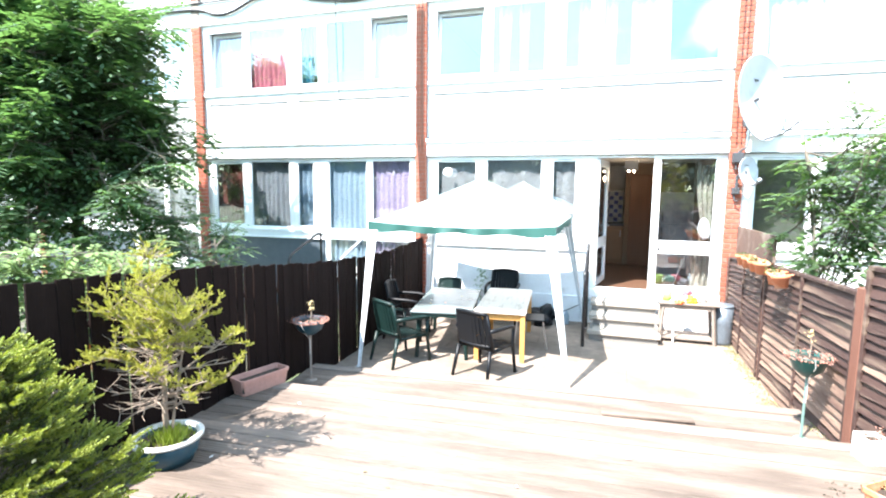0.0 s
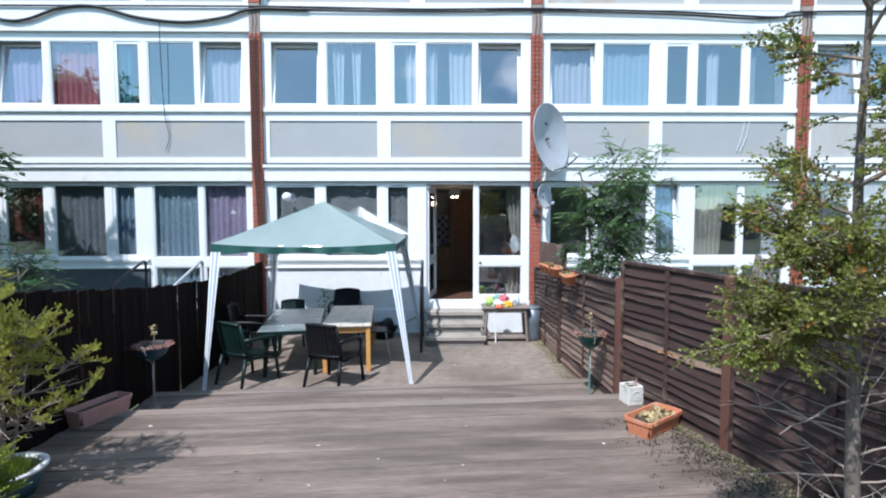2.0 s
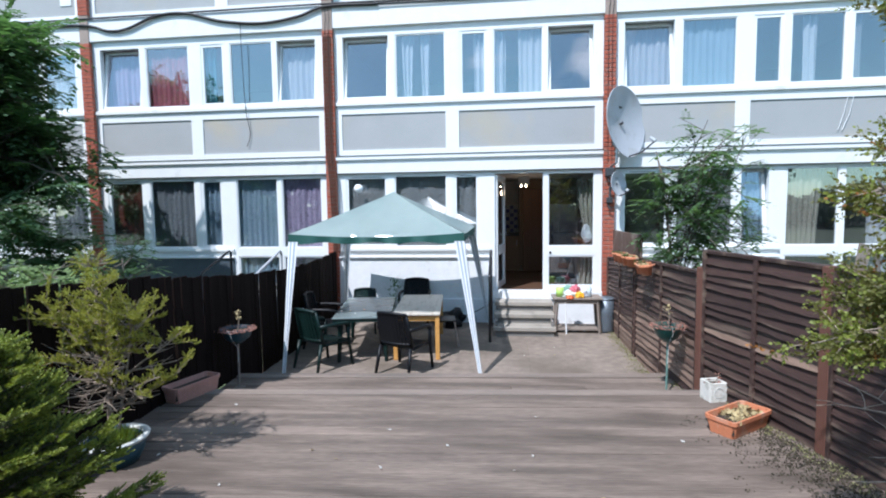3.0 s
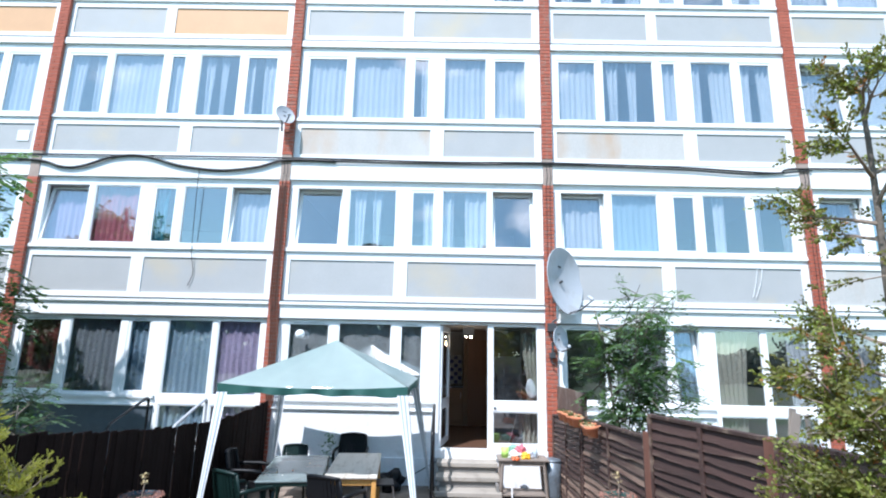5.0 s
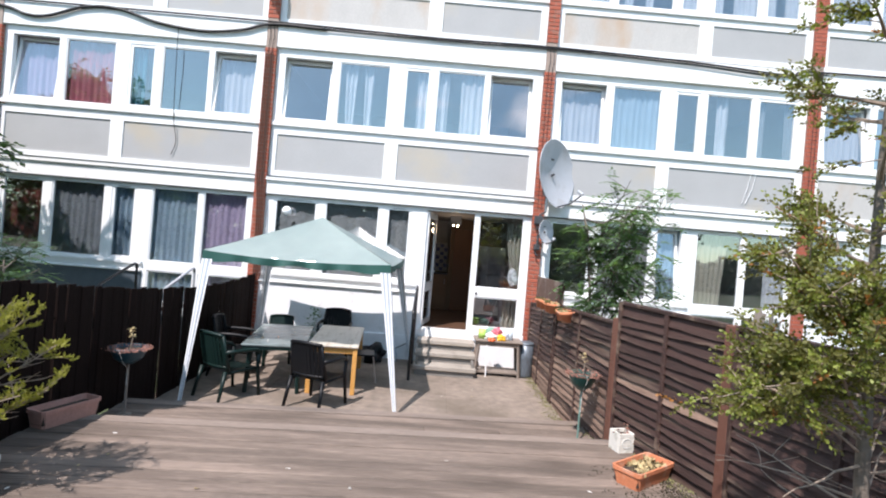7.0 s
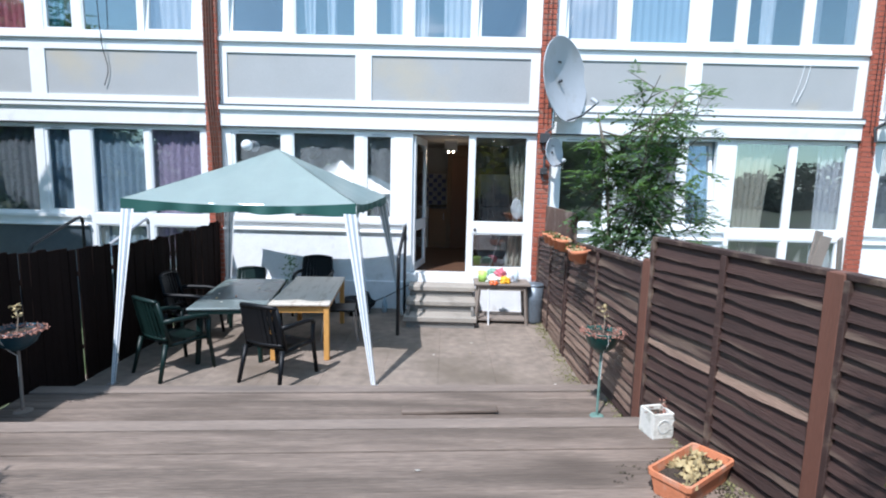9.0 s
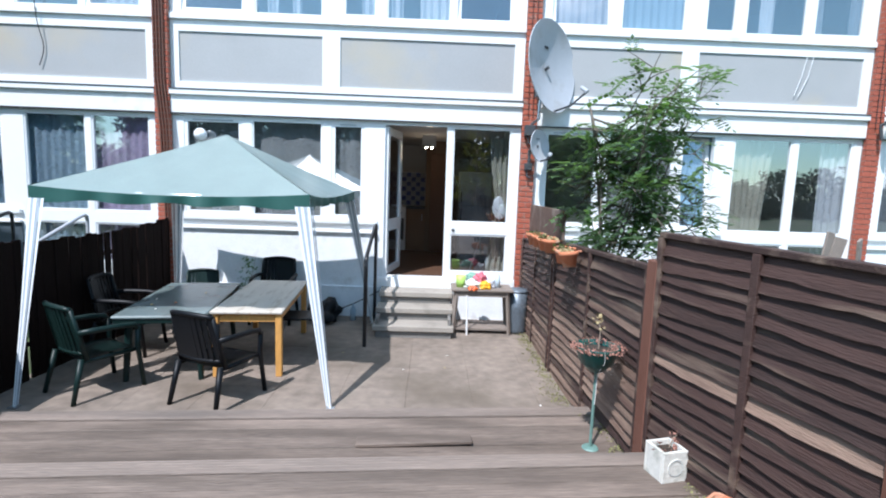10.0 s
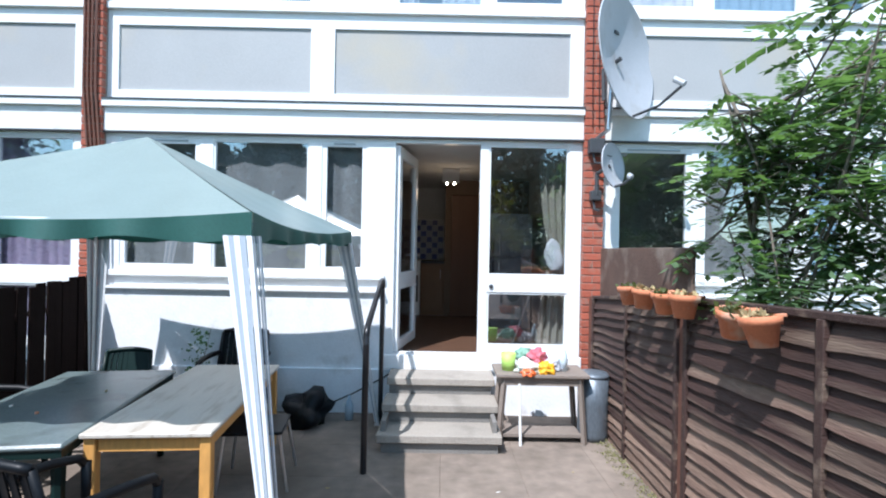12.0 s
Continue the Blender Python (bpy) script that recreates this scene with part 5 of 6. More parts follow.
def leafy_tree(name, label, base, top, crown, leaf_mat, kind, size, limbs, twigs, per_twig, seed, trunk_r=0.05, bark=BARK):
    """Trunk, limbs, twigs and a crown of separate leaves inside an uneven ellipsoid (centre, radii)."""
    r = random.Random(seed)
    t = thing(name, label, "tree")
    trunk = bend(base, (0, 0, 1), top - base[2], r, 0.06, 0.0, 8)
    part("trunk", T(trunk, trunk_r, 10, trunk_r * 0.25), bark, t, smooth=True)
    c, rad = Vector(crown[0]), crown[1]
    branches = bmesh.new()
    lv = Leaves(seed + 1)
    for i in range(limbs):
        f = 0.25 + 0.72 * (i + r.random()) / limbs
        k = f * (len(trunk) - 1)
        p = trunk[int(k)].lerp(trunk[min(int(k) + 1, len(trunk) - 1)], k % 1)
        a = i * 2.4 + r.uniform(-0.5, 0.5)
        h = r.uniform(-0.95, 1.0) * 0.9
        reach = (1.0 - 0.45 * max(0.0, h)) * r.uniform(0.55, 1.0)
        target = c + Vector((math.cos(a) * rad[0] * reach, math.sin(a) * rad[1] * reach, rad[2] * h))
        d = target - p
        line = bend(p, d, d.length, r, 0.10, 0.05, 6)
        tube(branches, line, trunk_r * 0.38, 5, 0.004, False)
        for _ in range(twigs):
            s = r.uniform(0.3, 1.0) * 6
            q = line[min(int(s), 5)].lerp(line[min(int(s) + 1, 6)], s % 1)
            dd = Vector((r.uniform(-1, 1), r.uniform(-1, 1), r.uniform(-0.5, 0.8))).normalized()
            tw = bend(q, dd, min(rad) * r.uniform(0.25, 0.55), r, 0.2, 0.0, 3)
            tube(branches, tw, 0.006, 4, 0.002, False)
            for _k in range(per_twig):
                e = r.uniform(0.2, 1.0) * 3
                w = tw[min(int(e), 2)].lerp(tw[min(int(e) + 1, 3)], e % 1)
                ld = (dd * 0.4 + Vector((r.uniform(-1, 1), r.uniform(-1, 1), r.uniform(-0.5, 0.5)))).normalized()
                if kind == "pinnate":
                    lv.pinnate(w, ld, size * r.uniform(0.7, 1.2))
                elif kind == "spray":
                    lv.spray(w, ld, size * r.uniform(0.7, 1.2))
                else:
                    lv.cluster(w, ld, size * r.uniform(0.7, 1.2))
    part("branch", branches, bark, t)
    piece("crown", lv.mesh(leaf_mat, "crown"), t)
    return t


leafy_tree("rowan_tree", "young rowan tree with feathery green leaves behind the fence", (2.62, 6.85, -0.16), 2.9, ((2.93, 6.8, 2.22), (0.80, 0.66, 1.25)), ROWAN, "pinnate", 0.205, 34, 6, 4, 3, 0.032)
leafy_tree("ash_tree", "big spreading tree with dark green feathery leaves", (-7.8, 6.1, -0.16), 5.5, ((-7.75, 6.0, 3.2), (2.1, 1.5, 2.6)), ASH, "pinnate", 0.29, 72, 20, 8, 5, 0.11)
leafy_tree("garden_shrub", "light green leafy shrub rising behind the dark fence", (-3.75, 3.2, -0.16), 1.75, ((-3.7, 3.2, 1.50), (0.45, 1.1, 0.36)), HEDGE, "pinnate", 0.14, 24, 8, 6, 8, 0.02)
leafy_tree("garden_shrub", "dark green shrub filling the next garden", (-5.2, 6.4, -0.16), 1.5, ((-5.6, 6.3, 0.95), (1.2, 1.0, 0.7)), ASH, "pinnate", 0.2, 18, 8, 4, 9, 0.03)
leafy_tree("garden_shrub", "low green shrub under the rowan tree", (3.3, 6.6, -0.16), 1.3, ((3.35, 6.7, 0.95), (0.75, 0.9, 0.6)), ROWAN, "pinnate", 0.16, 14, 8, 4, 12, 0.02)


def shoot(leaves, p, d, length, needle, n, wide=0.22):
    """A conifer shoot: short flat needles all round a stem, closing to a point."""
    r = leaves.r
    s = d.cross(Vector((0.3, 0.2, 1))).normalized()
    u = d.cross(s)
    for i in range(n):
        f = i / n
        a = i * 2.399 + r.uniform(-0.3, 0.3)
        out = s * math.cos(a) + u * math.sin(a) * 0.75
        dd = (out * (1 - 0.55 * f) + d * (0.65 + 0.5 * f)).normalized()
        leaves.blade(p + d * length * f, dd, dd.cross(d).normalized(), needle * (1.1 - 0.35 * f), needle * wide)


def tall_conifer():
    """A thin bare-legged conifer: bare lower twigs, a tuft of foliage half way up and a sparse top."""
    r = random.Random(14)
    t = thing("conifer_tree", "thin conifer with bare lower twigs and olive foliage", "tree")
    base = Vector((2.06, 1.70, UP))
    trunk = bend(base, (-0.03, 0.02, 1), 3.1, r, 0.03, 0, 10)
    part("trunk", T(trunk, 0.034, 10, 0.008), BARK, t, smooth=True)
    bare, leaf = bmesh.new(), Leaves(15)
    rust, fresh = Leaves(16), Leaves(17)

    def at(z):
        k = min(9.99, max(0, (z - UP) / 3.1 * 10))
        return trunk[int(k)].lerp(trunk[int(k) + 1], k % 1)

    def limb(z, a, length, rise, leaf_from, count, size):
        p = at(z)
        line = bend(p, (math.cos(a), math.sin(a), rise), length, r, 0.10, 0.08, 6)
        tube(bare, line, 0.010, 5, 0.003, False)
        for _ in range(count):
            s = r.uniform(leaf_from, 1.0) * 6
            q = line[min(int(s), 5)].lerp(line[min(int(s) + 1, 6)], s % 1)
            d = ((line[-1] - line[0]).normalized() * 0.6 + Vector((r.uniform(-1, 1), r.uniform(-1, 1), r.uniform(-0.5, 0.6)))).normalized()
            tw = bend(q, d, r.uniform(0.08, 0.24), r, 0.25, 0.05, 3)
            tube(bare, tw, 0.003, 4, 0.0015, False)
            for w in tw[1:] + [tw[1].lerp(tw[2], 0.5), tw[2].lerp(tw[3], 0.5)]:
                for _q in range(2):
                    dd = (d + Vector((r.uniform(-1, 1), r.uniform(-1, 1), r.uniform(-0.6, 0.6)))).normalized()
                    u = r.random()
                    shoot(rust if u < 0.02 else fresh if u < 0.40 else leaf, w, dd, size * r.uniform(0.7, 1.3), 0.021, 9, 0.3)

    for i in range(17):   # dense middle, heaviest towards the deck
        a = math.pi + 0.05 + abs(r.gauss(0.35, 0.5))
        limb(r.uniform(1.45, 2.15), a, r.uniform(0.25, 0.66), r.uniform(0.05, 0.55), 0.5, 12, 0.085)
    for i in range(8):
        limb(r.uniform(1.5, 2.3), r.uniform(-2.0, 1.0), r.uniform(0.3, 0.6), r.uniform(0.0, 0.5), 0.5, 9, 0.08)
    for i in range(14):   # sparse top
        limb(r.uniform(2.25, 3.3), r.uniform(0, 6.28), r.uniform(0.15, 0.34), r.uniform(0.2, 0.8), 0.45, 7, 0.075)
    for i in range(26):   # bare lower twigs
        p = at(r.uniform(0.6, 1.5))
        a = r.uniform(0, 6.28)
        line = bend(p, (math.cos(a), math.sin(a), r.uniform(-0.1, 0.6)), r.uniform(0.3, 0.75), r, 0.18, 0.0, 6)
        tube(bare, line, 0.006, 5, 0.002, False)
        for _ in range(3):
            k = r.randrange(2, 6)
            tube(bare, bend(line[k], Vector((r.uniform(-1, 1), r.uniform(-1, 1), r.uniform(-0.4, 0.8))), r.uniform(0.1, 0.25), r, 0.2, 0, 3), 0.003, 4, 0.0012, False)
    part("twig", bare, TWIG, t)
    piece("foliage", leaf.mesh(BRONZE, "foliage"), t)
    tagged(piece("fresh_foliage", fresh.mesh(YEW, "fresh_foliage"), t), "yellow-green young foliage")
    tagged(piece("dead_foliage", rust.mesh(RUSTLEAF, "dead_foliage"), t), "rusty dead sprays")


tall_conifer()


def along(line, k):
    i = min(int(k), len(line) - 2)
    return line[i].lerp(line[i + 1], k - i)


def potted_tree():
    r = random.Random(23)
    t = thing("potted_tree", "small twiggy evergreen in a dark teal tub", "potted tree", pose(-2.51, 2.80, UP))
    k = 0.70
    tub = part("tub", L([(a * k, b * k) for a, b in ((0, 0), (0.22, 0), (0.27, 0.10), (0.30, 0.235), (0.27, 0.235), (0.24, 0.10), (0, 0.09))], 30), BOWLBLUE, t, smooth=True)
    part("rim", L([(a * k, b * k) for a, b in ((0.272, 0.236), (0.325, 0.236), (0.33, 0.262), (0.27, 0.266), (0.262, 0.236))], 30), RIM, tub, "pale grey rim", smooth=True)
    part("soil", L([(a * k, b * k) for a, b in ((0, 0.215), (0.258, 0.205), (0.24, 0.16), (0, 0.12))], 24), SOIL, tub)
    grass = Leaves(24)
    for i in range(420):
        a, q = r.uniform(0, 6.28), r.uniform(0.03, 0.165)
        p = Vector((math.cos(a) * q, math.sin(a) * q, 0.145))
        tall = i % 2
        if tall:
            p = Vector((0.09 + r.gauss(0, 0.032), -0.05 + r.gauss(0, 0.035), 0.145))
        d = Vector((r.uniform(-0.5, 0.5), r.uniform(-0.5, 0.5), 1)).normalized()
        grass.blade(p, d, d.cross(Vector((r.uniform(-1, 1), r.uniform(-1, 1), 0.1))).normalized(), r.uniform(0.09, 0.16) if tall else r.uniform(0.03, 0.09), 0.004)
    piece("grass_tuft", grass.mesh(GRASS, "grass_tuft"), t)
    bare, leaf, dead = bmesh.new(), Leaves(25), Leaves(26)
    lead = [Vector((0, 0, 0.12)), Vector((-0.012, 0.0, 0.34)), Vector((0.0, 0.0, 0.56)), Vector((-0.02, 0.01, 0.80)), Vector((-0.045, 0.0, 1.05)), Vector((-0.06, 0.0, 1.24)), Vector((-0.075, 0.0, 1.40))]
    part("trunk", T(lead, 0.021, 8, 0.004), TWIG, t, smooth=True)
    second = [Vector((0.03, 0.0, 0.12)), Vector((0.07, 0.0, 0.36)), Vector((0.11, 0.02, 0.60)), Vector((0.16, 0.02, 0.85)), Vector((0.22, 0.0, 1.10))]
    tube(bare, second, 0.011, 6, 0.004, False)
    # limbs: turn, height on the stem, length, rise
    limbs = [(205, 0.66, 0.62, 0.75), (195, 0.55, 0.52, 0.35), (170, 0.80, 0.42, 0.8), (-8, 0.36, 0.62, 0.55), (-25, 0.45, 0.55, 0.4), (10, 0.62, 0.48, 0.7), (250, 0.60, 0.45, 0.6), (300, 0.70, 0.42, 0.8), (330, 0.85, 0.36, 1.0), (225, 0.88, 0.32, 0.9)]
    limbs += [(r.uniform(150, 390), r.uniform(0.45, 1.15), r.uniform(0.22, 0.46), r.uniform(0.1, 0.9)) for _ in range(13)] + [(r.uniform(120, 420), r.uniform(0.36, 0.8), r.uniform(0.15, 0.34), r.uniform(-0.2, 0.3)) for _ in range(26)]
    for n, (turn, z, length, rise) in enumerate(limbs):
        stem = second if (n % 3 == 2 and z < 1.0) else lead
        k = 0
        while k < len(stem) - 2 and stem[k + 1].z < z:
            k += 1
        p = stem[k].lerp(stem[k + 1], min(1, max(0, (z - stem[k].z) / (stem[k + 1].z - stem[k].z))))
        a = radians(turn)
        line = bend(p, (math.cos(a), math.sin(a), rise), length, r, 0.13, 0.03, 6)
        tube(bare, line, 0.0075, 5, 0.003, False)
        for j in range(12 if n < 23 else 5):
            f = r.uniform(1.0, 6.0)
            q = along(line, f)
            out = (line[6] - line[0]).normalized()
            d = (out * 0.5 + Vector((r.uniform(-1, 1), r.uniform(-1, 1), r.uniform(-0.3, 0.9)))).normalized()
            tw = bend(q, d, r.uniform(0.08, 0.2), r, 0.25, 0.08, 4)
            tube(bare, tw, 0.0032, 4, 0.0014, False)
            gone = n == 1 and f > 4.0
            if n >= 23 or (f < 3.4 and r.random() < 0.8) or q.z < 0.42:
                continue
            for w in tw[1:]:
                for _q in range(4):
                    dd = (d * 0.6 + Vector((r.uniform(-1, 1), r.uniform(-1, 1), r.uniform(-0.1, 1.1)))).normalized()
                    shoot(dead if gone else leaf, w, dd, r.uniform(0.03, 0.055), 0.016, 12)
    for p in (lead[6], lead[5], lead[6], second[4], second[3].lerp(second[4], 0.5)):
        for _ in range(34):
            d = Vector((r.uniform(-1, 1), r.uniform(-1, 1), r.uniform(-0.4, 1.0))).normalized()
            q = p + d * r.uniform(0.0, 0.11)
            tube(bare, [p, q], 0.0025, 4, 0.0015, False)
            shoot(leaf, q, d, r.uniform(0.04, 0.06), 0.016, 12)
    part("twig", bare, TWIG, t)
    piece("foliage", leaf.mesh(LIME, "foliage"), t)
    tagged(piece("dead_foliage", dead.mesh(RUSTLEAF, "dead_foliage"), t), "rusty dead leaves")


potted_tree()


def low_conifer():
    """A broad bush: tiers of level branches carrying flat fans of stubby shoots."""
    r = random.Random(31)
    t = thing("conifer_bush", "broad bushy conifer with yellow-green shoot tips", "bush")
    base = Vector((-2.17, 1.55, UP))
    part("trunk", T(bend(base, (0, 0, 1), 1.05, r, 0.04, 0, 5), 0.035, 8, 0.01), BARK, t)
    bare, leaf, tip = bmesh.new(), Leaves(32), Leaves(33)
    count = 84
    for i in range(count):
        f = (i + r.random()) / count
        z = UP + 0.05 + 1.05 * f
        reach = (0.66 * (1 - f) ** 0.75 + 0.08) * r.uniform(0.78, 1.08)
        a = i * 2.399 + r.uniform(-0.3, 0.3)
        out = Vector((math.cos(a), math.sin(a), 0.28 + 0.5 * f))
        line = bend((base.x, base.y, z), out, reach, r, 0.07, -0.01, 6)
        tube(bare, line, 0.007, 4, 0.002, False)
        side = Vector((-math.sin(a), math.cos(a), 0))
        pairs = 3 + int(reach * 11)
        for j in range(pairs):
            k = 1.2 + 4.8 * (j + r.random() * 0.6) / pairs
            q = along(line, min(k, 5.99))
            for s in (-1, 1):
                d = (side * s * 0.9 + out * 0.75 + UPV * r.uniform(-0.15, 0.12)).normalized()
                length = (0.19 - 0.017 * k) * r.uniform(0.7, 1.15)
                end = q + d * length
                tube(bare, [q, end], 0.003, 4, 0.0015, False)
                young = k > 1.9 and r.random() < 0.88
                shoot(leaf, q, d, length * 0.75, 0.018, 18, 0.3)
                for m in range(4):
                    fd = (d + side * r.uniform(-0.9, 0.9) + out * r.uniform(-0.2, 0.7) + UPV * r.uniform(-0.25, 0.35)).normalized()
                    shoot(tip if young and m else leaf, q + d * length * (0.35 + 0.2 * m), fd, r.uniform(0.05, 0.085), 0.0165, 24, 0.3)
        for m in range(5):
            fd = (out + Vector((r.uniform(-0.6, 0.6), r.uniform(-0.6, 0.6), r.uniform(-0.2, 0.4)))).normalized()
            shoot(tip, line[6], fd, r.uniform(0.055, 0.09), 0.0165, 24, 0.3)
    part("twig", bare, BARK, t)
    piece("foliage", leaf.mesh(OLIVE, "foliage"), t)
    tagged(piece("young_foliage", tip.mesh(YEW, "young_foliage"), t), "yellow-green young shoots")


low_conifer()

# a small plant sprouting by the white wall
sprout = thing("wall_plant", "small leafy weed growing up against the white wall", "plant", pose(-1.80, 8.80, 0))
lv = Leaves(41)
part("stem", T(bend((0, 0, 0), (0.1, 0, 1), 0.86, lv.r, 0.1, 0, 6), 0.006, 5, 0.002), TWIG, sprout)
for k in range(34):
    z = 0.30 + 0.55 * lv.r.random()
    lv.cluster(Vector((lv.r.gauss(0.02, 0.09 * (1.1 - z)), lv.r.gauss(0, 0.04), z)), Vector((lv.r.uniform(-1, 1), lv.r.uniform(-1, 0.3), 0.2)), 0.06, 4)
piece("leaves", lv.mesh(ASH, "weed_leaves"), sprout)

# ---- unseen behind the viewer: trees as the panes reflect them, fence and hedge added ----
back_fence = thing("back_fence", "unseen dark board fence added to close the garden behind the deck", "fence", kind="structure")
for k in range(44):
    part("board", B(-2.9 + k * 0.145, -2.76 + k * 0.145, -3.46, -3.44, 0.1, 1.95), DARKFENCE, back_fence)
for k, (x, y, h, w) in enumerate(((-17, -40, 12.5, 6), (-9, -44, 14.5, 6.5), (-1, -41, 11.0, 6), (7, -43, 15.0, 7), (16, -40, 12, 6), (26, -44, 14, 7), (-27, -42, 13, 7))):
    r = random.Random(60 + k)
    t = thing("far_tree", "dark full-leaved tree beyond the garden", "tree", group="trees beyond the garden")
    part("trunk", T([(x, y, -0.16), (x + 0.2, y, h * 0.6)], 0.3, 8, 0.12), BARK, t)
    lv = Leaves(70 + k)
    for _ in range(3200):
        a, e = r.uniform(0, 6.28), r.uniform(-0.9, 1)
        q = Vector((x + math.cos(a) * w * math.sqrt(1 - e * e) * r.uniform(0.5, 1), y + math.sin(a) * w * 0.6 * r.uniform(0.5, 1), h * 0.58 + e * h * 0.42))
        lv.cluster(q, Vector((r.uniform(-1, 1), r.uniform(-1, 1), r.uniform(-1, 1))), 0.75, 6)
    piece("crown", lv.mesh(FARLEAF, "far_crown"), t)

# hedge added to hide the bright gap under the crowns in reflections
hedge = thing("added_hedge", "long unseen hedge added below the far trees for the pane reflections", "hedge", kind="stuff")
lv = Leaves(88)
for _ in range(9000):
    q = Vector((lv.r.uniform(-48, 48), -34 + lv.r.gauss(0, 0.8), 0))
    q.z = lv.r.uniform(-0.1, 3.6 + 0.9 * math.sin(q.x * 0.37) + 0.5 * math.sin(q.x * 1.3))
    lv.cluster(q, Vector((lv.r.uniform(-1, 1), 1, lv.r.uniform(-1, 1))), 0.6, 6)
tagged(piece("foliage", lv.mesh(FARLEAF, "hedge_leaves"), hedge), kind="stuff")

# ---- clutter in the next garden ----
for k, (x, y, lean) in enumerate(((4.35, 6.6, 14), (4.7, 6.9, 10), (4.95, 6.5, -12))):
    solid("timber_plank", B(-0.06, 0.06, -0.012, 0.012, 0, 1.75, 0.003, m=pose(x, y, -0.155, 0, lean, 20 * k)), OLDWOOD, "grey old timber plank leaning in the next garden", "plank", group="leaning planks")
armchair(pose(3.35, 8.1, -0.15, 0, 0, 30), UPVC, "white plastic armchair in the next garden", "chairs in the next garden")
# scraps lying on the boards
srng = random.Random(77)
for k in range(46):
    x, y = srng.uniform(-2.3, 1.9), srng.choice((srng.uniform(0.8, 4.2), srng.uniform(0.8, 4.2), srng.uniform(5.7, 7.6)))
    y += SKEW * x
    edge_u, edge_m = 4.44 + SKEW * x, 5.46 + SKEW * x
    z = UP if y < edge_u - 0.02 else MID if y < edge_m - 0.02 else 0.0
    bm = bmesh.new()
    n = srng.randrange(4, 7)
    ring = [bm.verts.new((math.cos(6.28 * i / n) * srng.uniform(0.008, 0.028), math.sin(6.28 * i / n) * srng.uniform(0.006, 0.014), srng.uniform(0.002, 0.008))) for i in range(n)]
    bm.faces.new(ring)
    bmesh.ops.solidify(bm, geom=bm.faces[:], thickness=0.002)
    solid("scrap", bm, DEBRIS if srng.random() < 0.7 else DRYLEAF, "pale scrap of dry leaf lying on the decking", "litter", pose(x, y, z + 0.002, 0, 0, srng.uniform(0, 360)), "scraps on the decking")
# crumbs and a bottle top on the garden table
for x, y, w, m in ((-1.98, 6.72, 0.022, DRYLEAF), (-1.80, 6.83, 0.018, TERRA), (-2.05, 6.95, 0.015, DEBRIS), (-1.70, 7.3, 0.016, DRYLEAF), (-1.85, 6.55, 0.012, DEBRIS)):
    solid("crumb", L([(0, 0), (w, 0.001), (w * 0.8, 0.008), (0, 0.01)], 7, None, (1.0, 0.6)), m, "small dry scrap lying on the grey-green table", "litter", pose(x, y, 0.649, 0, 0, 40 * x), "scraps on the garden table")
# a lifted board end along the edge of the upper deck
solid("loose_board", B(-0.78, 0, -0.06, 0.06, 0, 0.024, 0.004), DECK, "loose deck board end lifting along the step", "board", pose(1.08, 5.02, MID + 0.014, 0, -0.9, 4.3))

# dry moss and dirt gathered along the foot of the lap fence
moss = thing("moss_strip", "dry yellowish moss along the foot of the fence", "moss", kind="stuff")
mrng = random.Random(91)
low_pts = [(2.05 - abs(mrng.gauss(0, 0.07)), mrng.uniform(5.75, 8.3), 0.002) for _ in range(170)]
mid_pts = [(2.12 - abs(mrng.gauss(0, 0.06)), mrng.uniform(4.75, 5.5), MID + 0.002) for _ in range(40)]
up_pts = [(2.2 + 0.2 * (4.65 - y) - 0.05 - abs(mrng.gauss(0, 0.07)), y, UP + 0.002) for y in [mrng.uniform(2.6, 4.4) for _ in range(110)]]
tuft(low_pts + mid_pts + up_pts, MOSSY, "moss", moss, 92, 9, 0.02, 0.02, 0.15)
# dark flecks over the boards: dirt plus the conifer's shade, put in as colour
mould_shade = [(2.2 + 0.2 * (4.65 - y) - 0.04 - abs(mrng.gauss(0, 0.26)), y, UP + 0.001) for y in [mrng.uniform(-1.0, 4.0) for _ in range(1500)]]
tuft(mould_shade, MOULDSHADE, "leaf_mould", moss, 93, 8, 0.022, 0.035, 0.04, "dark brown leaf mould and painted conifer shade on the boards")

# ---- pieces: bricks, deck boards, fence boards ----
stretcher = mesh_of("brick", B(-0.1, 0.1, 0, 0.063, 0, COURSE - 0.011, 0.004), BRICK)
header = mesh_of("brick_header", B(-0.048, 0.048, 0, 0.063, 0, COURSE - 0.011, 0.004), BRICK)
prng = random.Random(4)
for b in (0, 1):
    for c in range(int(10.68 / COURSE)):
        z = c * COURSE + 0.005
        if 5.36 < z < 5.86:
            continue
        for dx, me in (((0, stretcher),) if c % 2 else ((-0.052, header), (0.052, header))):
            piece("brick", me, pier_parts[b], pose(bay_x(b) + dx, FY - 0.084 + prng.uniform(-0.002, 0.002), z))

up_board = [board_mesh(n, 0.1355, 0.028, DECK, "deck_board") for n in (6.5, 6.5, 6.5)]
edge_board = board_mesh(6.5, 0.135, 0.034, DECKEDGE, "nosing_board")
brng = random.Random(9)


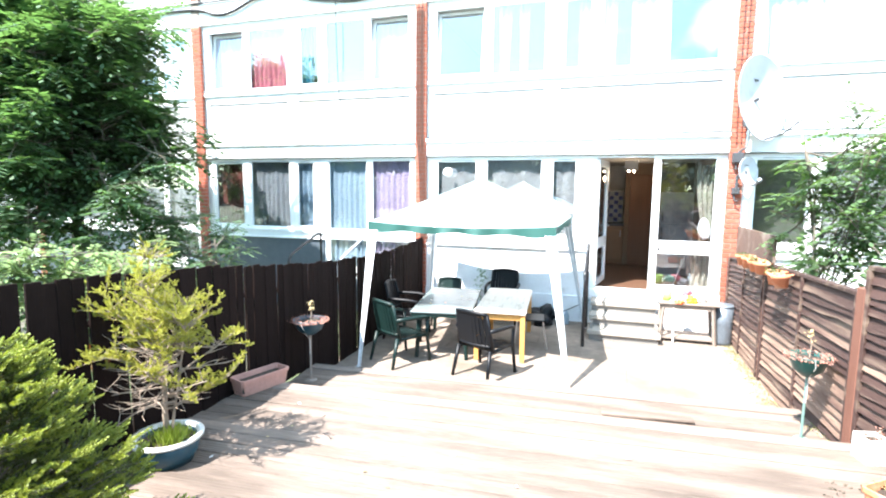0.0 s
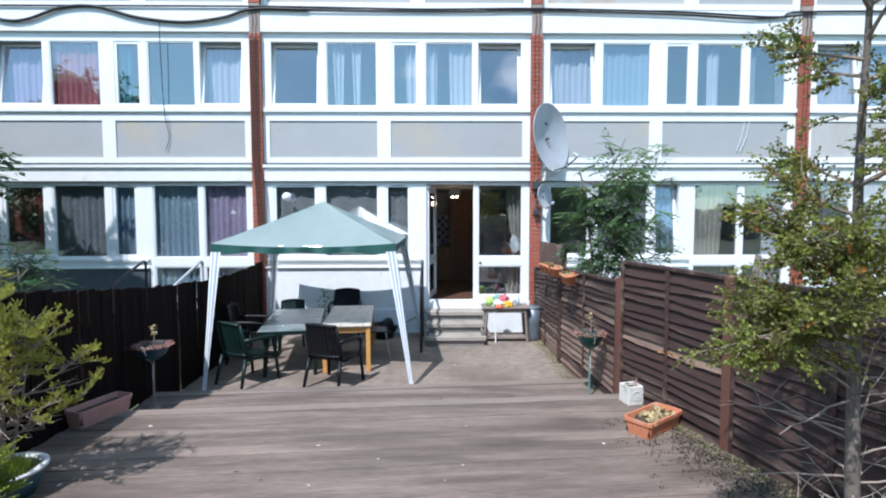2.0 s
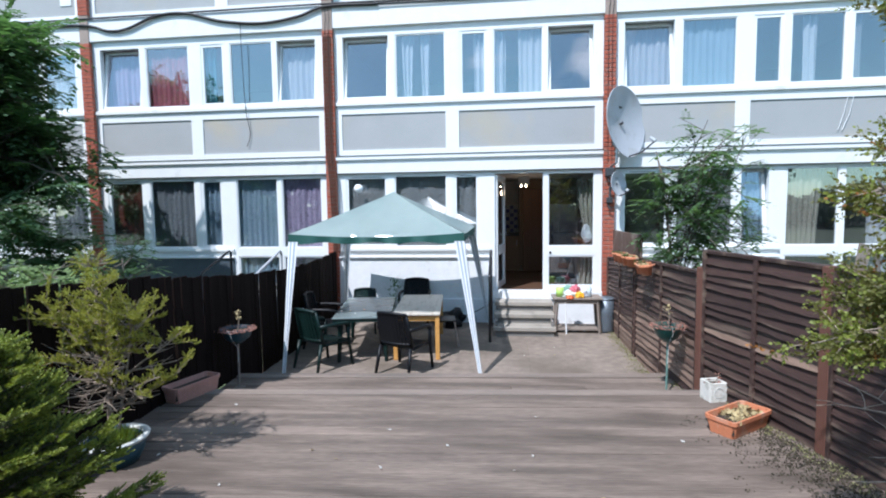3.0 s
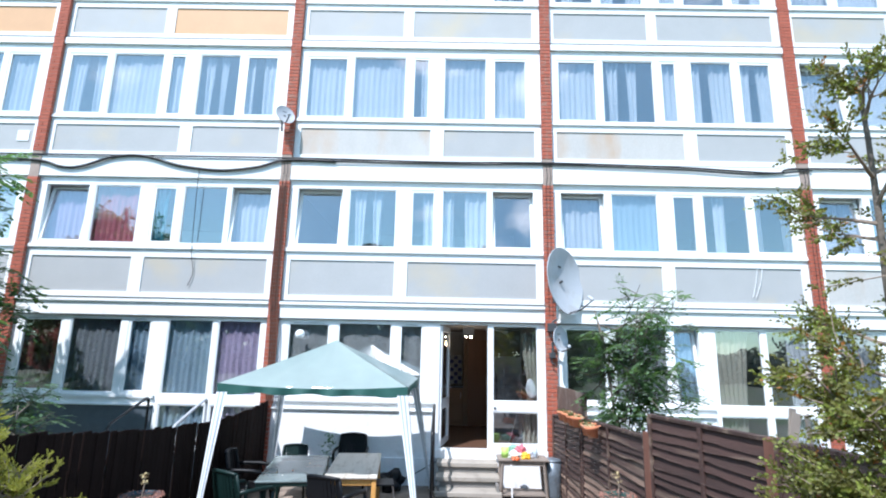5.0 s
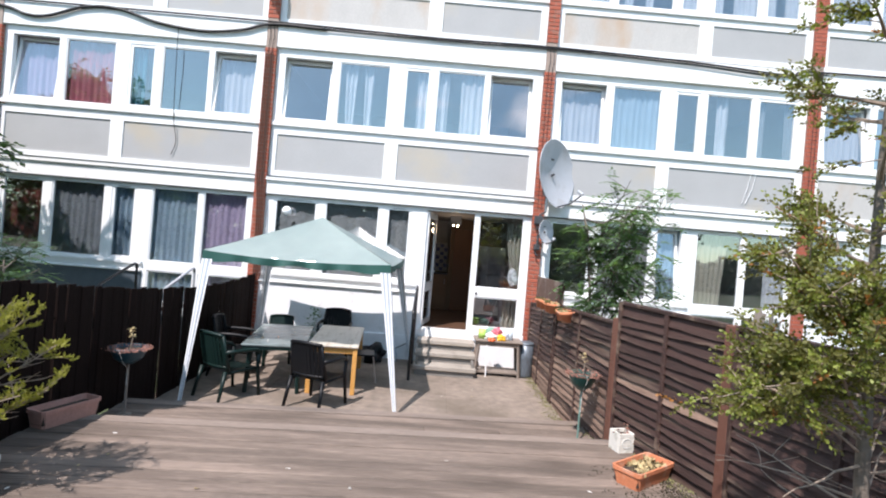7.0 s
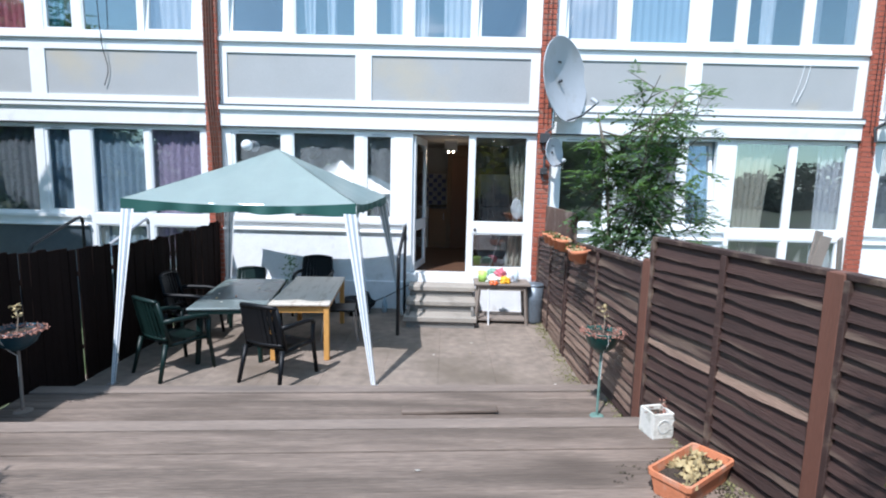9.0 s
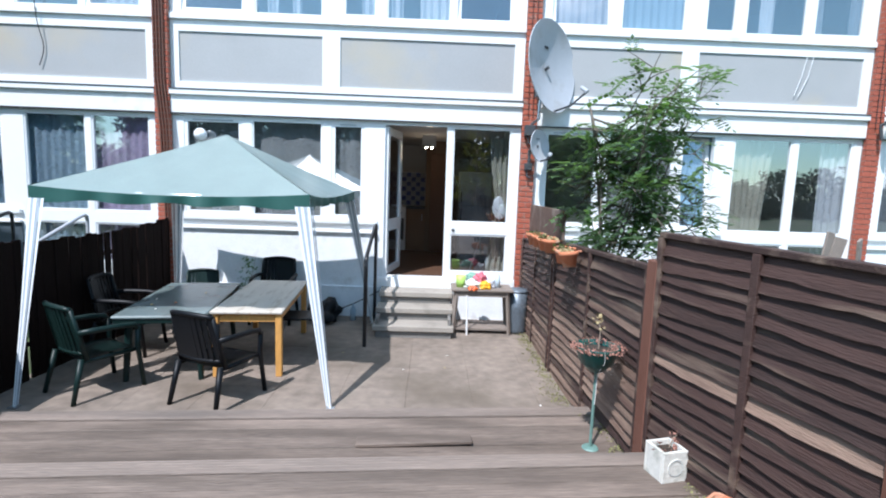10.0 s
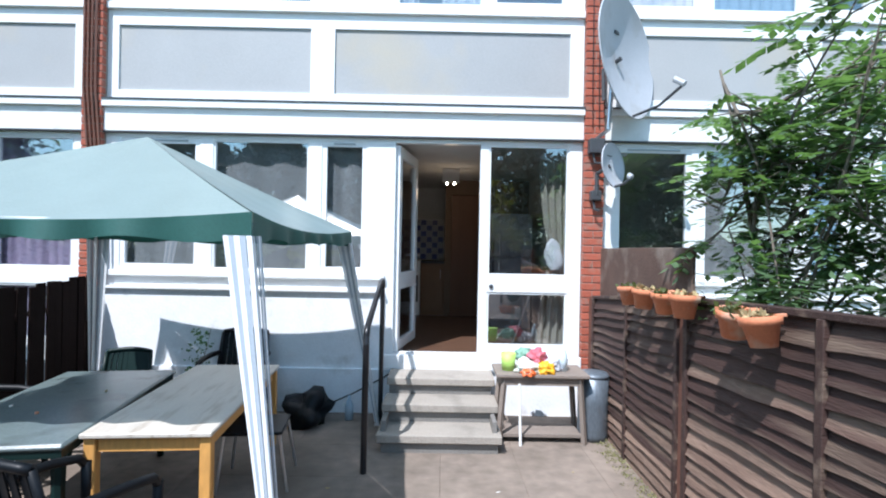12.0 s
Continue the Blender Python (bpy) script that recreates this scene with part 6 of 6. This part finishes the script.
def lay(parent, boards, rows, y_of, x0, x1, z, pitch=0.142):
    for r in range(rows):
        x, k = x0 - brng.uniform(0, 0.03), brng.randrange(3)
        while x < x1 - 0.5:
            me = boards[k % 3]
            length = me.vertices[-1].co.x
            y = y_of(r) + SKEW * x
            nose = r == 0 and parent is not deck_low
            piece("nosing_board" if nose else "board", edge_board if nose else me, parent, pose(x, y + (0.008 if nose else 0), z + brng.uniform(-0.002, 0.003), brng.uniform(-0.5, 0.5), 0, math.degrees(ROT) + brng.uniform(-0.06, 0.06)))
            x += length * math.cos(ROT) + 0.006
            k += 1


lay(deck_up, up_board, 54, lambda r: 4.365 - r * 0.142, -2.85, 2.9, UP - 0.028)
lay(deck_mid, up_board, 7, lambda r: 5.39 - r * 0.142, -2.85, 2.0, MID - 0.028)
slab_mesh = mesh_of("paving_slab", B(-0.2995, 0.2995, -0.2995, 0.2995, 0, 0.035, 0.002), SLAB)
for i in range(10):
    for j in range(7):
        x, y = -2.72 + 0.6 * i, 5.42 + 0.6 * j
        if x < 2.6 and y < 9.1:
            piece("slab", slab_mesh, deck_low, pose(x, y, -0.035 + brng.uniform(-0.001, 0.001), brng.uniform(-0.08, 0.08), brng.uniform(-0.08, 0.08), 0))

widths = [mesh_of("fence_board", B(-0.009, 0.009, -w / 2, w / 2, 0, 1, 0.002), DARKFENCE) for w in (0.086, 0.092, 0.098)]
frng = random.Random(21)
y = -3.4
while y < 8.95:
    w = frng.randrange(3)
    gap = frng.uniform(0.028, 0.042) if frng.random() < (0.34 if 7.0 < y < 8.8 else 0.05) else 0.0012
    foot = -0.02 if y > 5.0 else 0.16
    m = Matrix.Translation((-2.918 + frng.uniform(-0.006, 0.006), y, foot)) @ Matrix.Rotation(radians(frng.uniform(-0.8, 0.8)), 4, "X") @ Matrix.Rotation(radians(frng.uniform(-1.3, 1.3)), 4, "Z") @ Matrix.Diagonal((1, 1, left_top(y) - foot + frng.uniform(-0.016, 0.016), 1))
    piece("board", widths[w], left_fence, m)
    y += 0.0925 + gap


def lap_mesh(length, seed, material):
    """A waney board: a thin tapered plank with a wavy lower edge."""
    r = random.Random(seed)
    bm, n = bmesh.new(), 14
    ph = [r.uniform(0, 6) for _ in range(3)]
    rows = []
    for i in range(n + 1):
        s = length * i / n
        wave = 0.008 * math.sin(s * 3 + ph[0]) + 0.005 * math.sin(s * 9 + ph[1]) + 0.003 * math.sin(s * 27 + ph[2])
        rows.append([bm.verts.new((s, y, z)) for y, z in ((0.0, 0.125), (-0.042, wave), (-0.027, wave - 0.005), (0.008, 0.125))])
    for a, c in zip(rows, rows[1:]):
        for k in range(4):
            bm.faces.new((a[k], a[(k + 1) % 4], c[(k + 1) % 4], c[k]))
    bm.faces.new(rows[0][::-1])
    bm.faces.new(rows[-1])
    return mesh_of("lap_board", bm, material)


lrng = random.Random(33)
for k, ((xa, ya, _a), (xb, yb, _b)) in enumerate(zip(RIGHT, RIGHT[1:])):
    a, c = Vector((xa, ya, 0)), Vector((xb, yb, 0))
    span = (c - a).length - 0.07
    d = (c - a).normalized()
    ta, tb = HI[k]
    meshes = [lap_mesh(span, 100 * k + i, LAP) for i in range(3)]
    bleached = [lap_mesh(span, 100 * k + 50 + i, LAPOLD) for i in range(3)]
    fa, fb = right_foot(ya - 0.1), right_foot(yb + 0.1)
    if k == 1:
        fa, fb = -0.02, 0.05
    angle = math.atan2(d.y, d.x)
    steps = int((max(ta - fa, tb - fb)) / 0.086) + 1
    for i in range(steps):
        f = i / max(steps - 1, 1)
        za, zb = fa + (ta - 0.12 - fa) * f, fb + (tb - 0.12 - fb) * f
        tilt = math.degrees(math.atan2(zb - za, span)) + lrng.uniform(-0.5, 0.5)
        m = Matrix.Translation(a + d * 0.035 + Vector((0, 0, za + lrng.uniform(-0.008, 0.008)))) @ Matrix.Rotation(angle, 4, "Z") @ Matrix.Rotation(radians(-tilt), 4, "Y") @ Matrix.Rotation(radians(lrng.uniform(-2, 2)), 4, "X")
        worn = k < 2 and lrng.random() > f * 1.25 or k == 2 and lrng.random() < 0.05
        piece("lap_board", (bleached if worn else meshes)[i % 3], right_fence, m)
    side = Vector((d.y, -d.x, 0))
    # battens, cap and post
    count = 3 if span > 1.7 else 2
    for i in range(count):
        p = a + d * (0.06 + (span - 0.05) * i / (count - 1) if count == 3 else 0.05 + span * (0.5 * i))
        f = (p - a).length / span
        z1, z0 = ta + (tb - ta) * f - 0.02, fa + (fb - fa) * f
        part("batten", B(-0.022, 0.022, -0.05, -0.022, z0, z1, 0.003, m=Matrix.Translation(p) @ Matrix.Rotation(angle, 4, "Z")), LAP, right_fence)
    cap_len = math.hypot(span, tb - ta)
    part("capping", B(0, cap_len, -0.045, 0.02, -0.02, 0.012, 0.004, m=Matrix.Translation(a + d * 0.035 + Vector((0, 0, ta))) @ Matrix.Rotation(angle, 4, "Z") @ Matrix.Rotation(-math.atan2(tb - ta, span), 4, "Y")), LAP, right_fence)
for k, (x, y, top) in enumerate(RIGHT):
    if k == 1:
        w = 0.035
    else:
        w = 0.05
    part("post", B(-w, w, -w, w, -0.16, top + (0.02 if k > 1 else -0.02), 0.006, m=Matrix.Translation((x, y, 0)) @ Matrix.Rotation(0.15 if k > 1 else 0, 4, "Z")), POST, right_fence)
